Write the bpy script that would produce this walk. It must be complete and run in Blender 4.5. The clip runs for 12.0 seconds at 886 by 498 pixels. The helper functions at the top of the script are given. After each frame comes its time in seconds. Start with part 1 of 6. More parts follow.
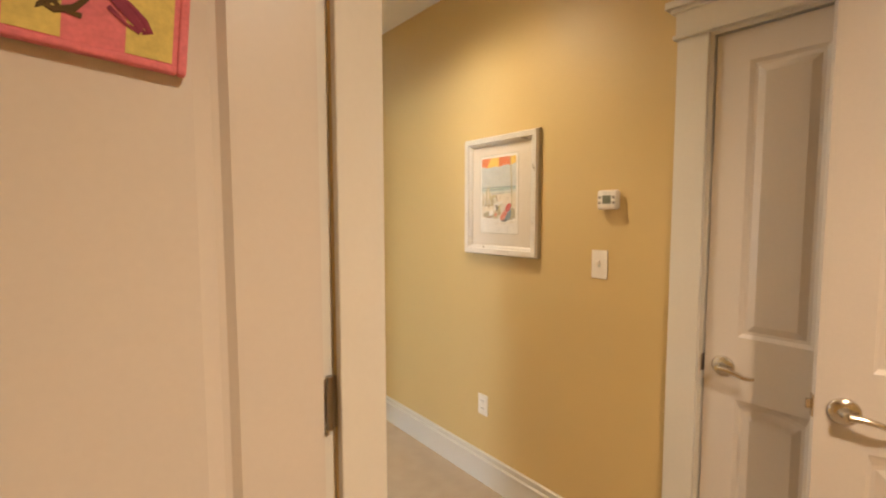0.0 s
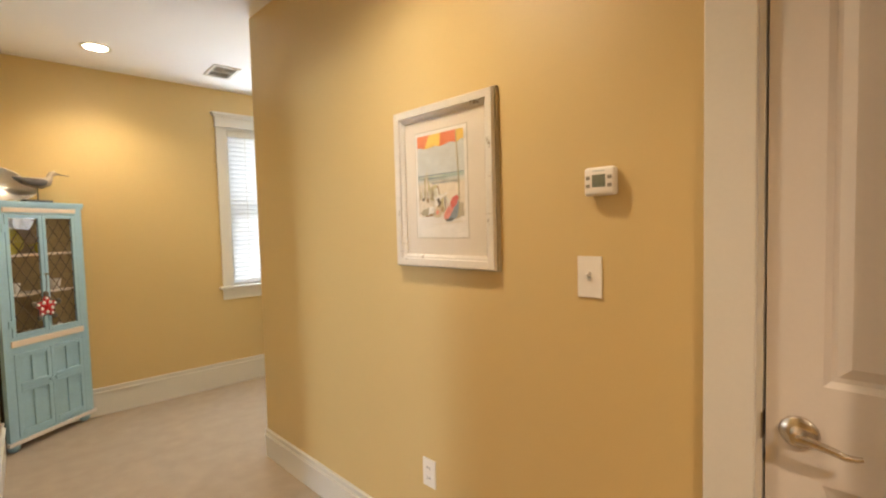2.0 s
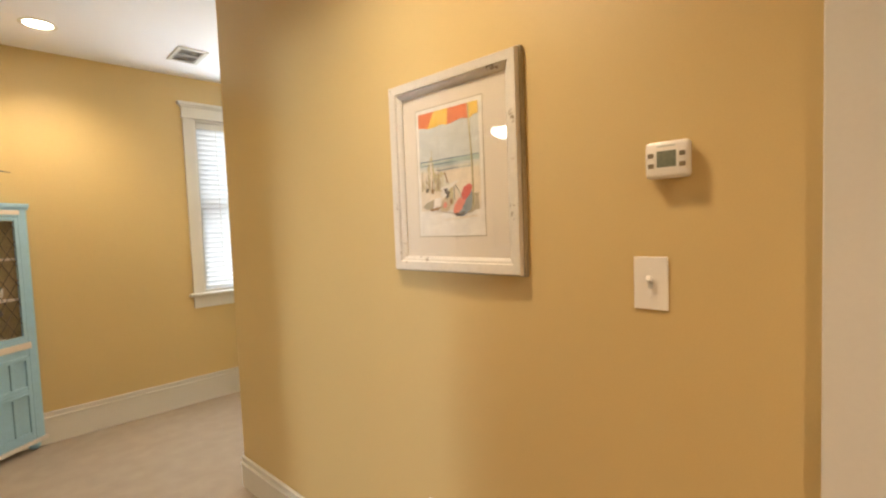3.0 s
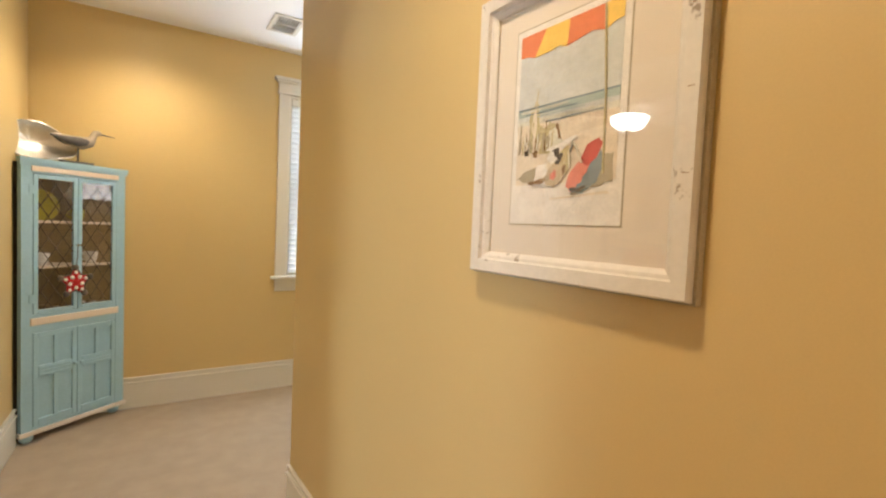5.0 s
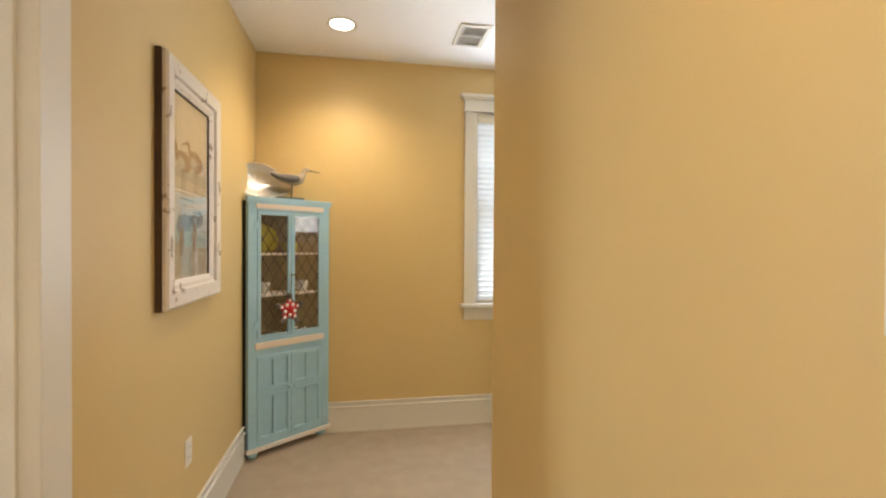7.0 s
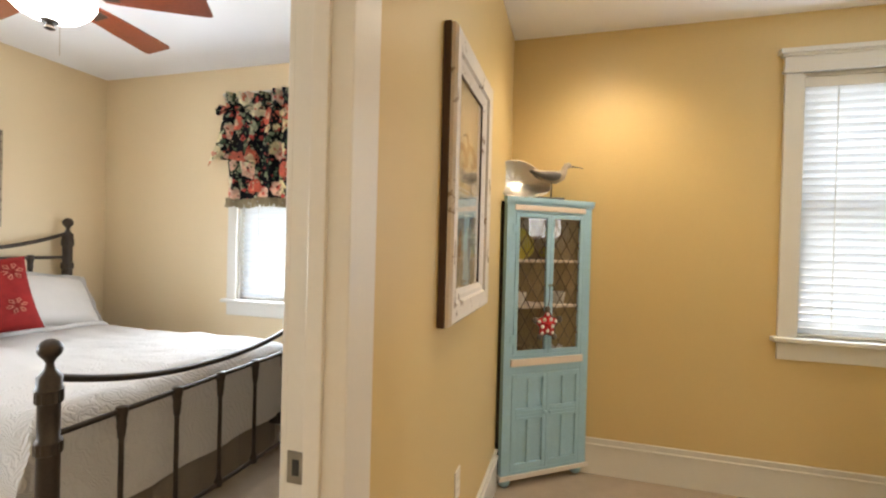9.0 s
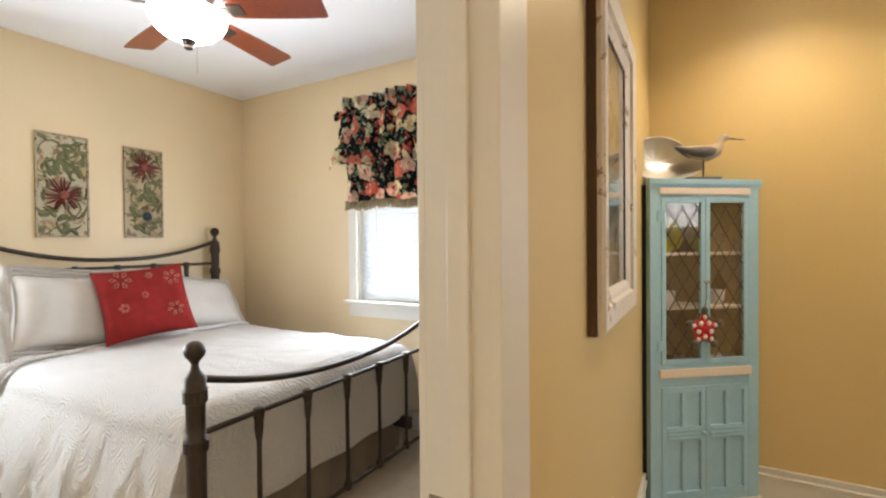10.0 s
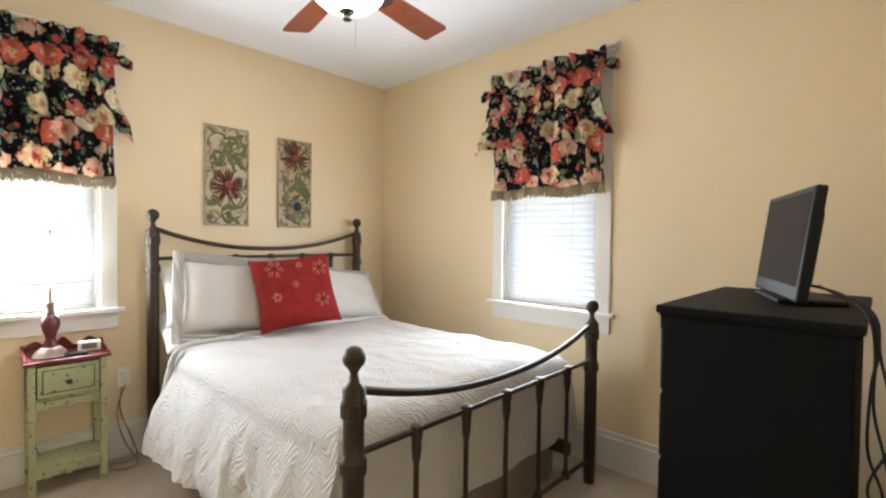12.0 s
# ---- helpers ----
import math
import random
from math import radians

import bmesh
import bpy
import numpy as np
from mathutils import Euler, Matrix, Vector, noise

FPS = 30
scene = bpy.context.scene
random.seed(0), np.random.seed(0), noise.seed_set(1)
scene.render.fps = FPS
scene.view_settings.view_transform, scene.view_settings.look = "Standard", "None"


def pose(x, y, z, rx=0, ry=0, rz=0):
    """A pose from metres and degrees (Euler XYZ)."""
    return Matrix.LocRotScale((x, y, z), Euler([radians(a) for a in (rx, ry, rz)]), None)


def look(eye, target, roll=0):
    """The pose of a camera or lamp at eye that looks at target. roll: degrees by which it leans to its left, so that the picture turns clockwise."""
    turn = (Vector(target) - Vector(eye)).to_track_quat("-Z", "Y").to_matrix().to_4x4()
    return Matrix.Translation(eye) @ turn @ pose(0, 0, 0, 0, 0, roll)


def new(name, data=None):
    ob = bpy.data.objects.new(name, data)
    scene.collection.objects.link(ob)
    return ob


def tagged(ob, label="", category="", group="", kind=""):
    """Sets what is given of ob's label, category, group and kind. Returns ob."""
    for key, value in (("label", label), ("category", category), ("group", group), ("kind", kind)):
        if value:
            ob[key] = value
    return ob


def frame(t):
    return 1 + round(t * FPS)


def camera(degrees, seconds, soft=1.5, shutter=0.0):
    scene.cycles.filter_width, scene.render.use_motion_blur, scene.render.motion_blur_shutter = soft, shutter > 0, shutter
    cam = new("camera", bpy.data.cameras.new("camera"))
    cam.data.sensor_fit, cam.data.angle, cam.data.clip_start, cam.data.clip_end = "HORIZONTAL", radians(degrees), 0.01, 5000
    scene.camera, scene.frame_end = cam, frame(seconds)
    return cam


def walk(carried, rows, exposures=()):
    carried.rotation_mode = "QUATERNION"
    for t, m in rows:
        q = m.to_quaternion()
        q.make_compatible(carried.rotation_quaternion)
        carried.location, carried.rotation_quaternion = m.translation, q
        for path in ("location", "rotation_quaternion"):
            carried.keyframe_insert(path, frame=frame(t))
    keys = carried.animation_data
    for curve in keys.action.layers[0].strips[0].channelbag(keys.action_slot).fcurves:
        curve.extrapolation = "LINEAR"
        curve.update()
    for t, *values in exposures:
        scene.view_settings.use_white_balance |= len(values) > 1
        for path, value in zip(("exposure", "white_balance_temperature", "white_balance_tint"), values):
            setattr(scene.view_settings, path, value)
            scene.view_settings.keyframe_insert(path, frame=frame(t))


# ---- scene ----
cam = camera(88.4, 12.0, soft=2.2)
PATH = [
    (0, (0.036, -0.085, 1.492), (1.199, 1.535, 1.344), -0.1),
    (0.5, (0.135, 0.062, 1.485), (1.374, 1.626, 1.343), 0.5),
    (1, (0.252, 0.194, 1.478), (1.545, 1.714, 1.346), 0.4),
    (1.5, (0.37, 0.318, 1.469), (1.699, 1.807, 1.352), -0.5),
    (2, (0.497, 0.399, 1.443), (1.841, 1.877, 1.34), -1.5),
    (2.5, (0.613, 0.539, 1.435), (1.981, 1.994, 1.331), -1.8),
    (2.7, (0.619, 0.61, 1.439), (2.026, 2.027, 1.33), -2.4),
    (4.3, (0.918, 0.838, 1.385), (2.147, 2.413, 1.285), 1.1),
    (4.5, (0.962, 0.903, 1.386), (2.145, 2.513, 1.284), 1.6),
    (5, (0.989, 1.039, 1.382), (2.057, 2.728, 1.289), 2.5),
    (5.5, (1.0, 1.15, 1.393), (1.928, 2.92, 1.313), 2.7),
    (6, (1.028, 1.285, 1.396), (1.791, 3.133, 1.331), 2.2),
    (6.5, (1.047, 1.39, 1.388), (1.61, 3.309, 1.351), 0.9),
    (8.3, (0.85, 1.76, 1.389), (0.65, 3.75, 1.369), 1.3),
    (8.5, (0.804, 1.804, 1.392), (0.511, 3.783, 1.373), 1.4),
    (9, (0.708, 1.923, 1.392), (0.156, 3.845, 1.376), 1.5),
    (9.5, (0.64, 2.017, 1.392), (-0.149, 3.854, 1.377), 0.7),
    (10, (0.557, 2.086, 1.375), (-0.429, 3.825, 1.351), -0.5),
    (10.5, (0.442, 2.136, 1.363), (-0.696, 3.78, 1.344), -0.7),
    (10.8, (0.365, 2.154, 1.355), (-0.842, 3.75, 1.337), -1.0),
    (11, (0.316, 2.173, 1.346), (-0.932, 3.736, 1.327), -0.5),
    (11.5, (0.213, 2.212, 1.356), (-1.116, 3.705, 1.315), 0.3),
    (12, (0.143, 2.242, 1.37), (-1.245, 3.682, 1.323), 0.7),
]
walk(cam, [(t, look(eye, target, roll)) for t, eye, target, roll in PATH], [(0, 0.66), (4.5, 0.67), (5.5, 0.61), (6.5, 0.6), (9, 0.55), (10.5, 0.48), (12, 0.44)])


# ---- world and large lights ----
world = bpy.data.worlds.new("sky")
scene.world = world
world.use_nodes = True
sky = world.node_tree.nodes.new("ShaderNodeTexSky")
sky.sky_type, sky.sun_disc, sky.sun_elevation, sky.sun_rotation = "NISHITA", False, radians(48), radians(200)
back = world.node_tree.nodes["Background"]
back.inputs["Strength"].default_value = 0.12
world.node_tree.links.new(sky.outputs[0], back.inputs["Color"])


def lamp(name, kind, place, energy, color, **more):
    data = bpy.data.lights.new(name, kind)
    data.energy, data.color = energy, color
    for key, value in more.items():
        if key == "size":
            data.size = value
        elif key == "size_y":
            data.shape, data.size_y = "RECTANGLE", value
        elif key == "soft":
            data.shadow_soft_size = value
        elif key == "spread":
            data.spot_size, data.spot_blend = radians(value), 0.9
    ob = new(name, data)
    ob.matrix_world = place
    return ob


WARM = (1.0, 0.80, 0.56)
DAY = (0.76, 0.87, 1.0)
# daylight in the opening of each window, in front of the lowered blinds
lamp("daylight_bed_north", "AREA", look((-1.465, 4.902, 1.32), (-1.465, 4, 1.32)), 24, DAY, size=0.66, size_y=0.74)
lamp("daylight_bed_west", "AREA", look((-3.202, 2.42, 1.32), (-2, 2.42, 1.32)), 56, DAY, size=0.66, size_y=0.74)
lamp("daylight_hall", "AREA", look((2.255, 4.902, 1.65), (2.255, 4, 1.65)), 18, DAY, size=0.66, size_y=1.36)
# recessed ceiling lamps and the fan's lamp
lamp("recessed_lamp_far", "SPOT", look((0.915, 4.38, 2.70), (0.915, 4.38, 0)), 38, WARM, soft=0.06, spread=138)
lamp("recessed_lamp_near", "SPOT", look((1.0, 1.62, 2.70), (1.0, 1.62, 0)), 49, WARM, soft=0.09, spread=150)
# unseen lamp, added behind the start to brighten the doors
lamp("added_lamp_start", "SPOT", look((0.6, -0.9, 2.70), (0.6, -0.9, 0)), 130, (1.0, 0.78, 0.57), soft=0.06, spread=150)


# ---- materials ----
def material(name, color, rough=0.6, metal=0.0, vary=0.06, scale=6.0, fine=120.0, bump=0.02, spec=0.5):
    """Paint, cloth, wood: colour varied at a wide and a fine scale, with fine relief."""
    m = bpy.data.materials.new(name)
    m.use_nodes = True
    nt = m.node_tree
    b = nt.nodes["Principled BSDF"]
    b.inputs["Roughness"].default_value, b.inputs["Metallic"].default_value = rough, metal
    b.inputs["Specular IOR Level"].default_value = spec
    co = nt.nodes.new("ShaderNodeTexCoord")
    n1, n2 = nt.nodes.new("ShaderNodeTexNoise"), nt.nodes.new("ShaderNodeTexNoise")
    n1.inputs["Scale"].default_value, n2.inputs["Scale"].default_value = scale, fine
    n1.inputs["Detail"].default_value = 4
    mixf = nt.nodes.new("ShaderNodeMath")
    mixf.operation = "ADD"
    ramp = nt.nodes.new("ShaderNodeMapRange")
    ramp.inputs["From Min"].default_value, ramp.inputs["From Max"].default_value = 0.6, 1.4
    ramp.inputs["To Min"].default_value, ramp.inputs["To Max"].default_value = 1 - vary, 1 + vary
    mul = nt.nodes.new("ShaderNodeVectorMath")
    mul.operation = "SCALE"
    mul.inputs[0].default_value = color
    bp = nt.nodes.new("ShaderNodeBump")
    bp.inputs["Strength"].default_value, bp.inputs["Distance"].default_value = min(1.0, bump * 10), 0.002
    for a, c in ((co.outputs["Object"], n1.inputs["Vector"]), (co.outputs["Object"], n2.inputs["Vector"]),
                 (n1.outputs["Fac"], mixf.inputs[0]), (n2.outputs["Fac"], mixf.inputs[1]), (mixf.outputs[0], ramp.inputs["Value"]),
                 (ramp.outputs[0], mul.inputs["Scale"]), (mul.outputs[0], b.inputs["Base Color"]),
                 (n2.outputs["Fac"], bp.inputs["Height"]), (bp.outputs[0], b.inputs["Normal"])):
        nt.links.new(a, c)
    return m


GOLD = material("gold_wall_paint", (0.60, 0.445, 0.20), 0.45, vary=0.03, scale=1.5, fine=260, bump=0.008)
CREAM = material("cream_wall_paint", (0.71, 0.57, 0.365), 0.5, vary=0.03, scale=1.5, fine=260, bump=0.008)
WHITE = material("white_trim_paint", (0.67, 0.645, 0.59), 0.35, vary=0.02, scale=3, fine=90, bump=0.01)
DOORWHITE = material("white_door_paint", (0.64, 0.585, 0.53), 0.38, vary=0.02, scale=3, fine=90, bump=0.01)
CEIL = material("white_ceiling_paint", (0.87, 0.87, 0.89), 0.8, vary=0.02, scale=2, fine=200, bump=0.04)
CARPET = material("beige_carpet", (0.42, 0.345, 0.265), 0.95, vary=0.11, scale=9, fine=420, bump=0.1, spec=0.1)


def nodes_of(m):
    return m.node_tree, m.node_tree.nodes["Principled BSDF"]


def chipped(name, color, under, amount=0.45, scale=14.0, rough=0.5):
    """Paint worn through in patches to what lies under it."""
    m = material(name, color, rough, vary=0.06, scale=8, fine=70, bump=0.03)
    nt, b = nodes_of(m)
    old = b.inputs["Base Color"].links[0].from_socket
    co, n = nt.nodes.new("ShaderNodeTexCoord"), nt.nodes.new("ShaderNodeTexNoise")
    n.inputs["Scale"].default_value, n.inputs["Detail"].default_value, n.inputs["Roughness"].default_value = scale, 7, 0.65
    r = nt.nodes.new("ShaderNodeValToRGB")
    r.color_ramp.elements[0].position, r.color_ramp.elements[1].position = 1 - amount, 1 - amount + 0.04
    mx = nt.nodes.new("ShaderNodeMix")
    mx.data_type = "RGBA"
    mx.inputs["B"].default_value = (*under, 1)
    nt.links.new(co.outputs["Object"], n.inputs["Vector"])
    nt.links.new(n.outputs["Fac"], r.inputs[0])
    nt.links.new(r.outputs[0], mx.inputs["Factor"])
    nt.links.new(old, mx.inputs["A"])
    nt.links.new(mx.outputs["Result"], b.inputs["Base Color"])
    return m


def glow(name, color, strength):
    m = bpy.data.materials.new(name)
    m.use_nodes = True
    nt, b = nodes_of(m)
    b.inputs["Base Color"].default_value = (0.8, 0.8, 0.8, 1)
    b.inputs["Emission Color"].default_value = (*color, 1)
    b.inputs["Emission Strength"].default_value = strength
    return m


def pane_glass(name, tint=(1, 1, 1)):
    """Thin clear glass: clear straight through, with the gloss of its surface."""
    m = bpy.data.materials.new(name)
    m.use_nodes = True
    nt = m.node_tree
    nt.nodes.remove(nt.nodes["Principled BSDF"])
    out = nt.nodes["Material Output"]
    tr, gl, fr, mx = (nt.nodes.new("ShaderNode" + k) for k in ("BsdfTransparent", "BsdfGlossy", "LayerWeight", "MixShader"))
    power, lift = nt.nodes.new("ShaderNodeMath"), nt.nodes.new("ShaderNodeMath")
    power.operation, lift.operation = "POWER", "MULTIPLY_ADD"
    power.inputs[1].default_value, lift.inputs[1].default_value, lift.inputs[2].default_value = 5, 0.96, 0.04
    fr.inputs["Blend"].default_value = 0.5
    nt.links.new(fr.outputs["Facing"], power.inputs[0])
    nt.links.new(power.outputs[0], lift.inputs[0])
    tr.inputs["Color"].default_value = (*tint, 1)
    gl.inputs["Roughness"].default_value = 0.02
    for a, c in ((lift.outputs[0], mx.inputs["Fac"]), (tr.outputs[0], mx.inputs[1]), (gl.outputs[0], mx.inputs[2]), (mx.outputs[0], out.inputs["Surface"])):
        nt.links.new(a, c)
    return m


def see_through(m, amount, color):
    """Mixes light that passes through a thin white sheet into a material."""
    nt, b = nodes_of(m)
    t, mx = nt.nodes.new("ShaderNodeBsdfTranslucent"), nt.nodes.new("ShaderNodeMixShader")
    t.inputs["Color"].default_value = (*color, 1)
    mx.inputs["Fac"].default_value = amount
    nt.links.new(b.outputs[0], mx.inputs[1])
    nt.links.new(t.outputs[0], mx.inputs[2])
    nt.links.new(mx.outputs[0], nt.nodes["Material Output"].inputs["Surface"])
    return m


def floral(name):
    """Black cotton with cream and coral roses and green leaves."""
    m = material(name, (0.01, 0.01, 0.012), 0.85, vary=0.05, spec=0.2)
    nt, b = nodes_of(m)
    L = nt.links.new
    co = nt.nodes.new("ShaderNodeTexCoord")
    warp = nt.nodes.new("ShaderNodeTexNoise")
    warp.inputs["Scale"].default_value = 22
    wm = nt.nodes.new("ShaderNodeVectorMath")
    wm.operation = "MULTIPLY_ADD"
    wm.inputs[1].default_value = (0.07, 0.07, 0.07)
    L(co.outputs["Object"], warp.inputs["Vector"])
    L(warp.outputs["Color"], wm.inputs[0])
    L(co.outputs["Object"], wm.inputs[2])
    color = (0.012, 0.012, 0.015, 1)
    prev = None
    rows = ((21.0, 0.40, ((0.10, 0.15, 0.09), (0.55, 0.58, 0.40), (0.66, 0.12, 0.10), (0.30, 0.38, 0.24))),
            (7.4, 0.45, ((0.90, 0.84, 0.62), (0.78, 0.22, 0.15), (0.90, 0.80, 0.50), (0.86, 0.60, 0.46))),
            (7.4, 0.17, ((0.78, 0.26, 0.17), (0.88, 0.70, 0.48), (0.84, 0.40, 0.28), (0.66, 0.14, 0.11))),
            (27.0, 0.22, ((0.02, 0.03, 0.02), (0.80, 0.74, 0.52), (0.16, 0.22, 0.12), (0.58, 0.10, 0.09))))
    for scale, radius, colors in rows:
        v = nt.nodes.new("ShaderNodeTexVoronoi")
        v.inputs["Scale"].default_value = scale
        L(wm.outputs[0], v.inputs["Vector"])
        inside = nt.nodes.new("ShaderNodeMapRange")
        inside.inputs["From Min"].default_value, inside.inputs["From Max"].default_value = radius, radius + 0.05
        inside.inputs["To Min"].default_value, inside.inputs["To Max"].default_value = 1, 0
        L(v.outputs["Distance"], inside.inputs["Value"])
        sep = nt.nodes.new("ShaderNodeSeparateColor")
        L(v.outputs["Color"], sep.inputs[0])
        r = nt.nodes.new("ShaderNodeValToRGB")
        r.color_ramp.interpolation = "CONSTANT"
        while len(r.color_ramp.elements) < 4:
            r.color_ramp.elements.new(0.5)
        for k, e in enumerate(r.color_ramp.elements):
            e.position, e.color = k * 0.25, (*colors[k], 1)
        L(sep.outputs[0], r.inputs[0])
        petal = nt.nodes.new("ShaderNodeTexVoronoi")
        petal.inputs["Scale"].default_value = scale * 3.0
        L(wm.outputs[0], petal.inputs["Vector"])
        shade = nt.nodes.new("ShaderNodeMapRange")
        shade.inputs["From Max"].default_value = 0.7
        shade.inputs["To Min"].default_value, shade.inputs["To Max"].default_value = 1.12, 0.68
        L(petal.outputs["Distance"], shade.inputs["Value"])
        sc = nt.nodes.new("ShaderNodeVectorMath")
        sc.operation = "SCALE"
        L(r.outputs[0], sc.inputs[0])
        L(shade.outputs[0], sc.inputs["Scale"])
        mx = nt.nodes.new("ShaderNodeMix")
        mx.data_type = "RGBA"
        mx.inputs["A"].default_value = color
        L(inside.outputs[0], mx.inputs["Factor"])
        if prev:
            L(prev, mx.inputs["A"])
        L(sc.outputs[0], mx.inputs["B"])
        prev = mx.outputs["Result"]
    L(prev, b.inputs["Base Color"])
    t, mx = nt.nodes.new("ShaderNodeBsdfTranslucent"), nt.nodes.new("ShaderNodeMixShader")
    mx.inputs["Fac"].default_value = 0.5
    L(prev, t.inputs["Color"])
    L(b.outputs[0], mx.inputs[1])
    L(t.outputs[0], mx.inputs[2])
    L(mx.outputs[0], nt.nodes["Material Output"].inputs["Surface"])
    return m


def quilted(name, color):
    """Cotton with a fine zigzag quilting in relief, running up and down over the folds."""
    m = material(name, color, 0.9, vary=0.03, scale=4, spec=0.15)
    nt, b = nodes_of(m)
    L = nt.links.new

    def calc(kind, a, c=None):
        n = nt.nodes.new("ShaderNodeMath")
        n.operation = kind
        for slot, value in ((0, a), (1, c)):
            if value is None:
                continue
            if isinstance(value, (int, float)):
                n.inputs[slot].default_value = value
            else:
                L(value, n.inputs[slot])
        return n.outputs[0]

    co, sep, warp = nt.nodes.new("ShaderNodeTexCoord"), nt.nodes.new("ShaderNodeSeparateXYZ"), nt.nodes.new("ShaderNodeTexNoise")
    warp.inputs["Scale"].default_value, warp.inputs["Detail"].default_value = 6.0, 4
    L(co.outputs["Object"], sep.inputs[0])
    L(co.outputs["Object"], warp.inputs["Vector"])
    x, y, z = sep.outputs
    along = calc("ADD", calc("ADD", x, calc("MULTIPLY", z, 0.55)), calc("MULTIPLY", warp.outputs["Fac"], 0.26))
    zig = calc("MULTIPLY", calc("PINGPONG", along, 0.065), 1.1)
    across = calc("ADD", calc("ADD", calc("MULTIPLY", y, 0.8), calc("MULTIPLY", z, 0.75)), calc("ADD", zig, calc("MULTIPLY", warp.outputs["Fac"], 0.12)))
    wave = calc("SINE", calc("MULTIPLY", across, math.tau / 0.024))
    bp = nt.nodes.new("ShaderNodeBump")
    bp.inputs["Strength"].default_value, bp.inputs["Distance"].default_value = 0.45, 0.004
    L(wave, bp.inputs["Height"])
    L(bp.outputs[0], b.inputs["Normal"])
    return m


def thicken(bm, amount):
    """Gives an open sheet a thickness."""
    bmesh.ops.recalc_face_normals(bm, faces=bm.faces[:])
    bm.normal_update()
    bmesh.ops.solidify(bm, geom=bm.faces[:], thickness=amount)
    bmesh.ops.recalc_face_normals(bm, faces=bm.faces[:])


BRASSY = material("brushed_nickel", (0.62, 0.56, 0.47), 0.22, 1.0, vary=0.03)
STEEL = material("dull_steel", (0.30, 0.27, 0.23), 0.35, 1.0, vary=0.05)
BRONZE = material("dark_bronze_metal", (0.050, 0.035, 0.024), 0.42, 0.5, vary=0.2, scale=20)
TEAL = chipped("teal_paint", (0.33, 0.53, 0.65), (0.21, 0.38, 0.47), 0.30, 22)
BLUSH = material("pale_blush_paint", (0.74, 0.63, 0.53), 0.5, vary=0.06)
SAGE = chipped("sage_distressed_paint", (0.36, 0.37, 0.20), (0.07, 0.055, 0.03), 0.41, 34)
REDWOOD = material("red_lacquered_wood", (0.13, 0.014, 0.011), 0.3, vary=0.2, scale=12)
BLACK = material("black_painted_wood", (0.004, 0.004, 0.004), 0.6, vary=0.2, scale=10, spec=0.12)
DARKPLASTIC = material("black_plastic", (0.010, 0.010, 0.010), 0.5, vary=0.05, spec=0.15)
# base lifted to grey-brown for the wall's reflection in the television, without gloss
SCREEN = material("dark_grey_screen", (0.055, 0.045, 0.038), 0.9, vary=0.03, spec=0.0)
PLASTIC = material("white_plastic", (0.78, 0.74, 0.68), 0.4, vary=0.01)
DARKHOLE = material("dark_slot", (0.02, 0.018, 0.015), 0.8)
WORNWHITE = chipped("worn_white_wood", (0.66, 0.615, 0.55), (0.28, 0.22, 0.16), 0.36, 16)
WORNGREY = chipped("weathered_white_wood", (0.66, 0.60, 0.53), (0.26, 0.19, 0.13), 0.40, 13)
DARKWOOD = material("dark_brown_wood", (0.06, 0.03, 0.015), 0.6, vary=0.2)
MATBOARD = material("cream_mat_board", (0.69, 0.615, 0.52), 0.9, vary=0.03)
FLORAL = floral("floral_cotton")
FRINGE = material("olive_fringe", (0.24, 0.19, 0.11), 0.9, vary=0.3, fine=300)
QUILT = quilted("white_quilted_cotton", (0.56, 0.53, 0.50))
LINEN = material("grey_white_linen", (0.54, 0.505, 0.465), 0.9, vary=0.05, scale=12, fine=300, spec=0.2)
WHITECOTTON = material("white_cotton", (0.80, 0.78, 0.75), 0.9, vary=0.03, spec=0.2)
REDCLOTH = material("red_woven_cloth", (0.215, 0.014, 0.012), 0.85, vary=0.25, scale=18, fine=240, spec=0.2)
REDTHREAD = material("pale_red_thread", (0.42, 0.15, 0.10), 0.85, vary=0.3, fine=200)
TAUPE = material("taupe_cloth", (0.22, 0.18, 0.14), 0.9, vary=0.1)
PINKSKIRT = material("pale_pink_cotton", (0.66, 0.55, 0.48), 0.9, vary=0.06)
CHERRY = material("cherry_veneer", (0.19, 0.040, 0.014), 0.28, vary=0.25, scale=7)
GLASS = pane_glass("clear_glass")
BLIND = see_through(material("white_blind_slat", (0.80, 0.82, 0.84), 0.5, vary=0.02), 0.5, (0.85, 0.88, 0.92))
SHADE = see_through(material("white_lampshade", (0.84, 0.81, 0.76), 0.9, vary=0.04, scale=20), 0.5, (0.9, 0.87, 0.8))
FANGLASS = glow("lit_frosted_glass", (1.0, 0.94, 0.86), 19.0)
CANGLOW = glow("lit_recessed_lamp", (1.0, 0.86, 0.62), 22.0)
OUTDOOR = glow("bright_overcast_backdrop", (0.90, 0.96, 1.0), 2.3)
HAZE = glow("bright_hazy_backdrop", (0.95, 0.98, 1.0), 3.4)
SUNNY = glow("bright_sunlit_backdrop", (0.95, 0.98, 1.0), 6.0)
SILVER = material("polished_silver", (0.70, 0.67, 0.63), 0.36, 1.0, vary=0.05, scale=30)
BIRDGREY = material("painted_grey_wood", (0.085, 0.08, 0.078), 0.55, vary=0.3, scale=25)
BIRDPALE = material("painted_buff_wood", (0.36, 0.30, 0.22), 0.55, vary=0.15, scale=25)
GREYCORD = material("grey_cord", (0.20, 0.17, 0.13), 0.5)
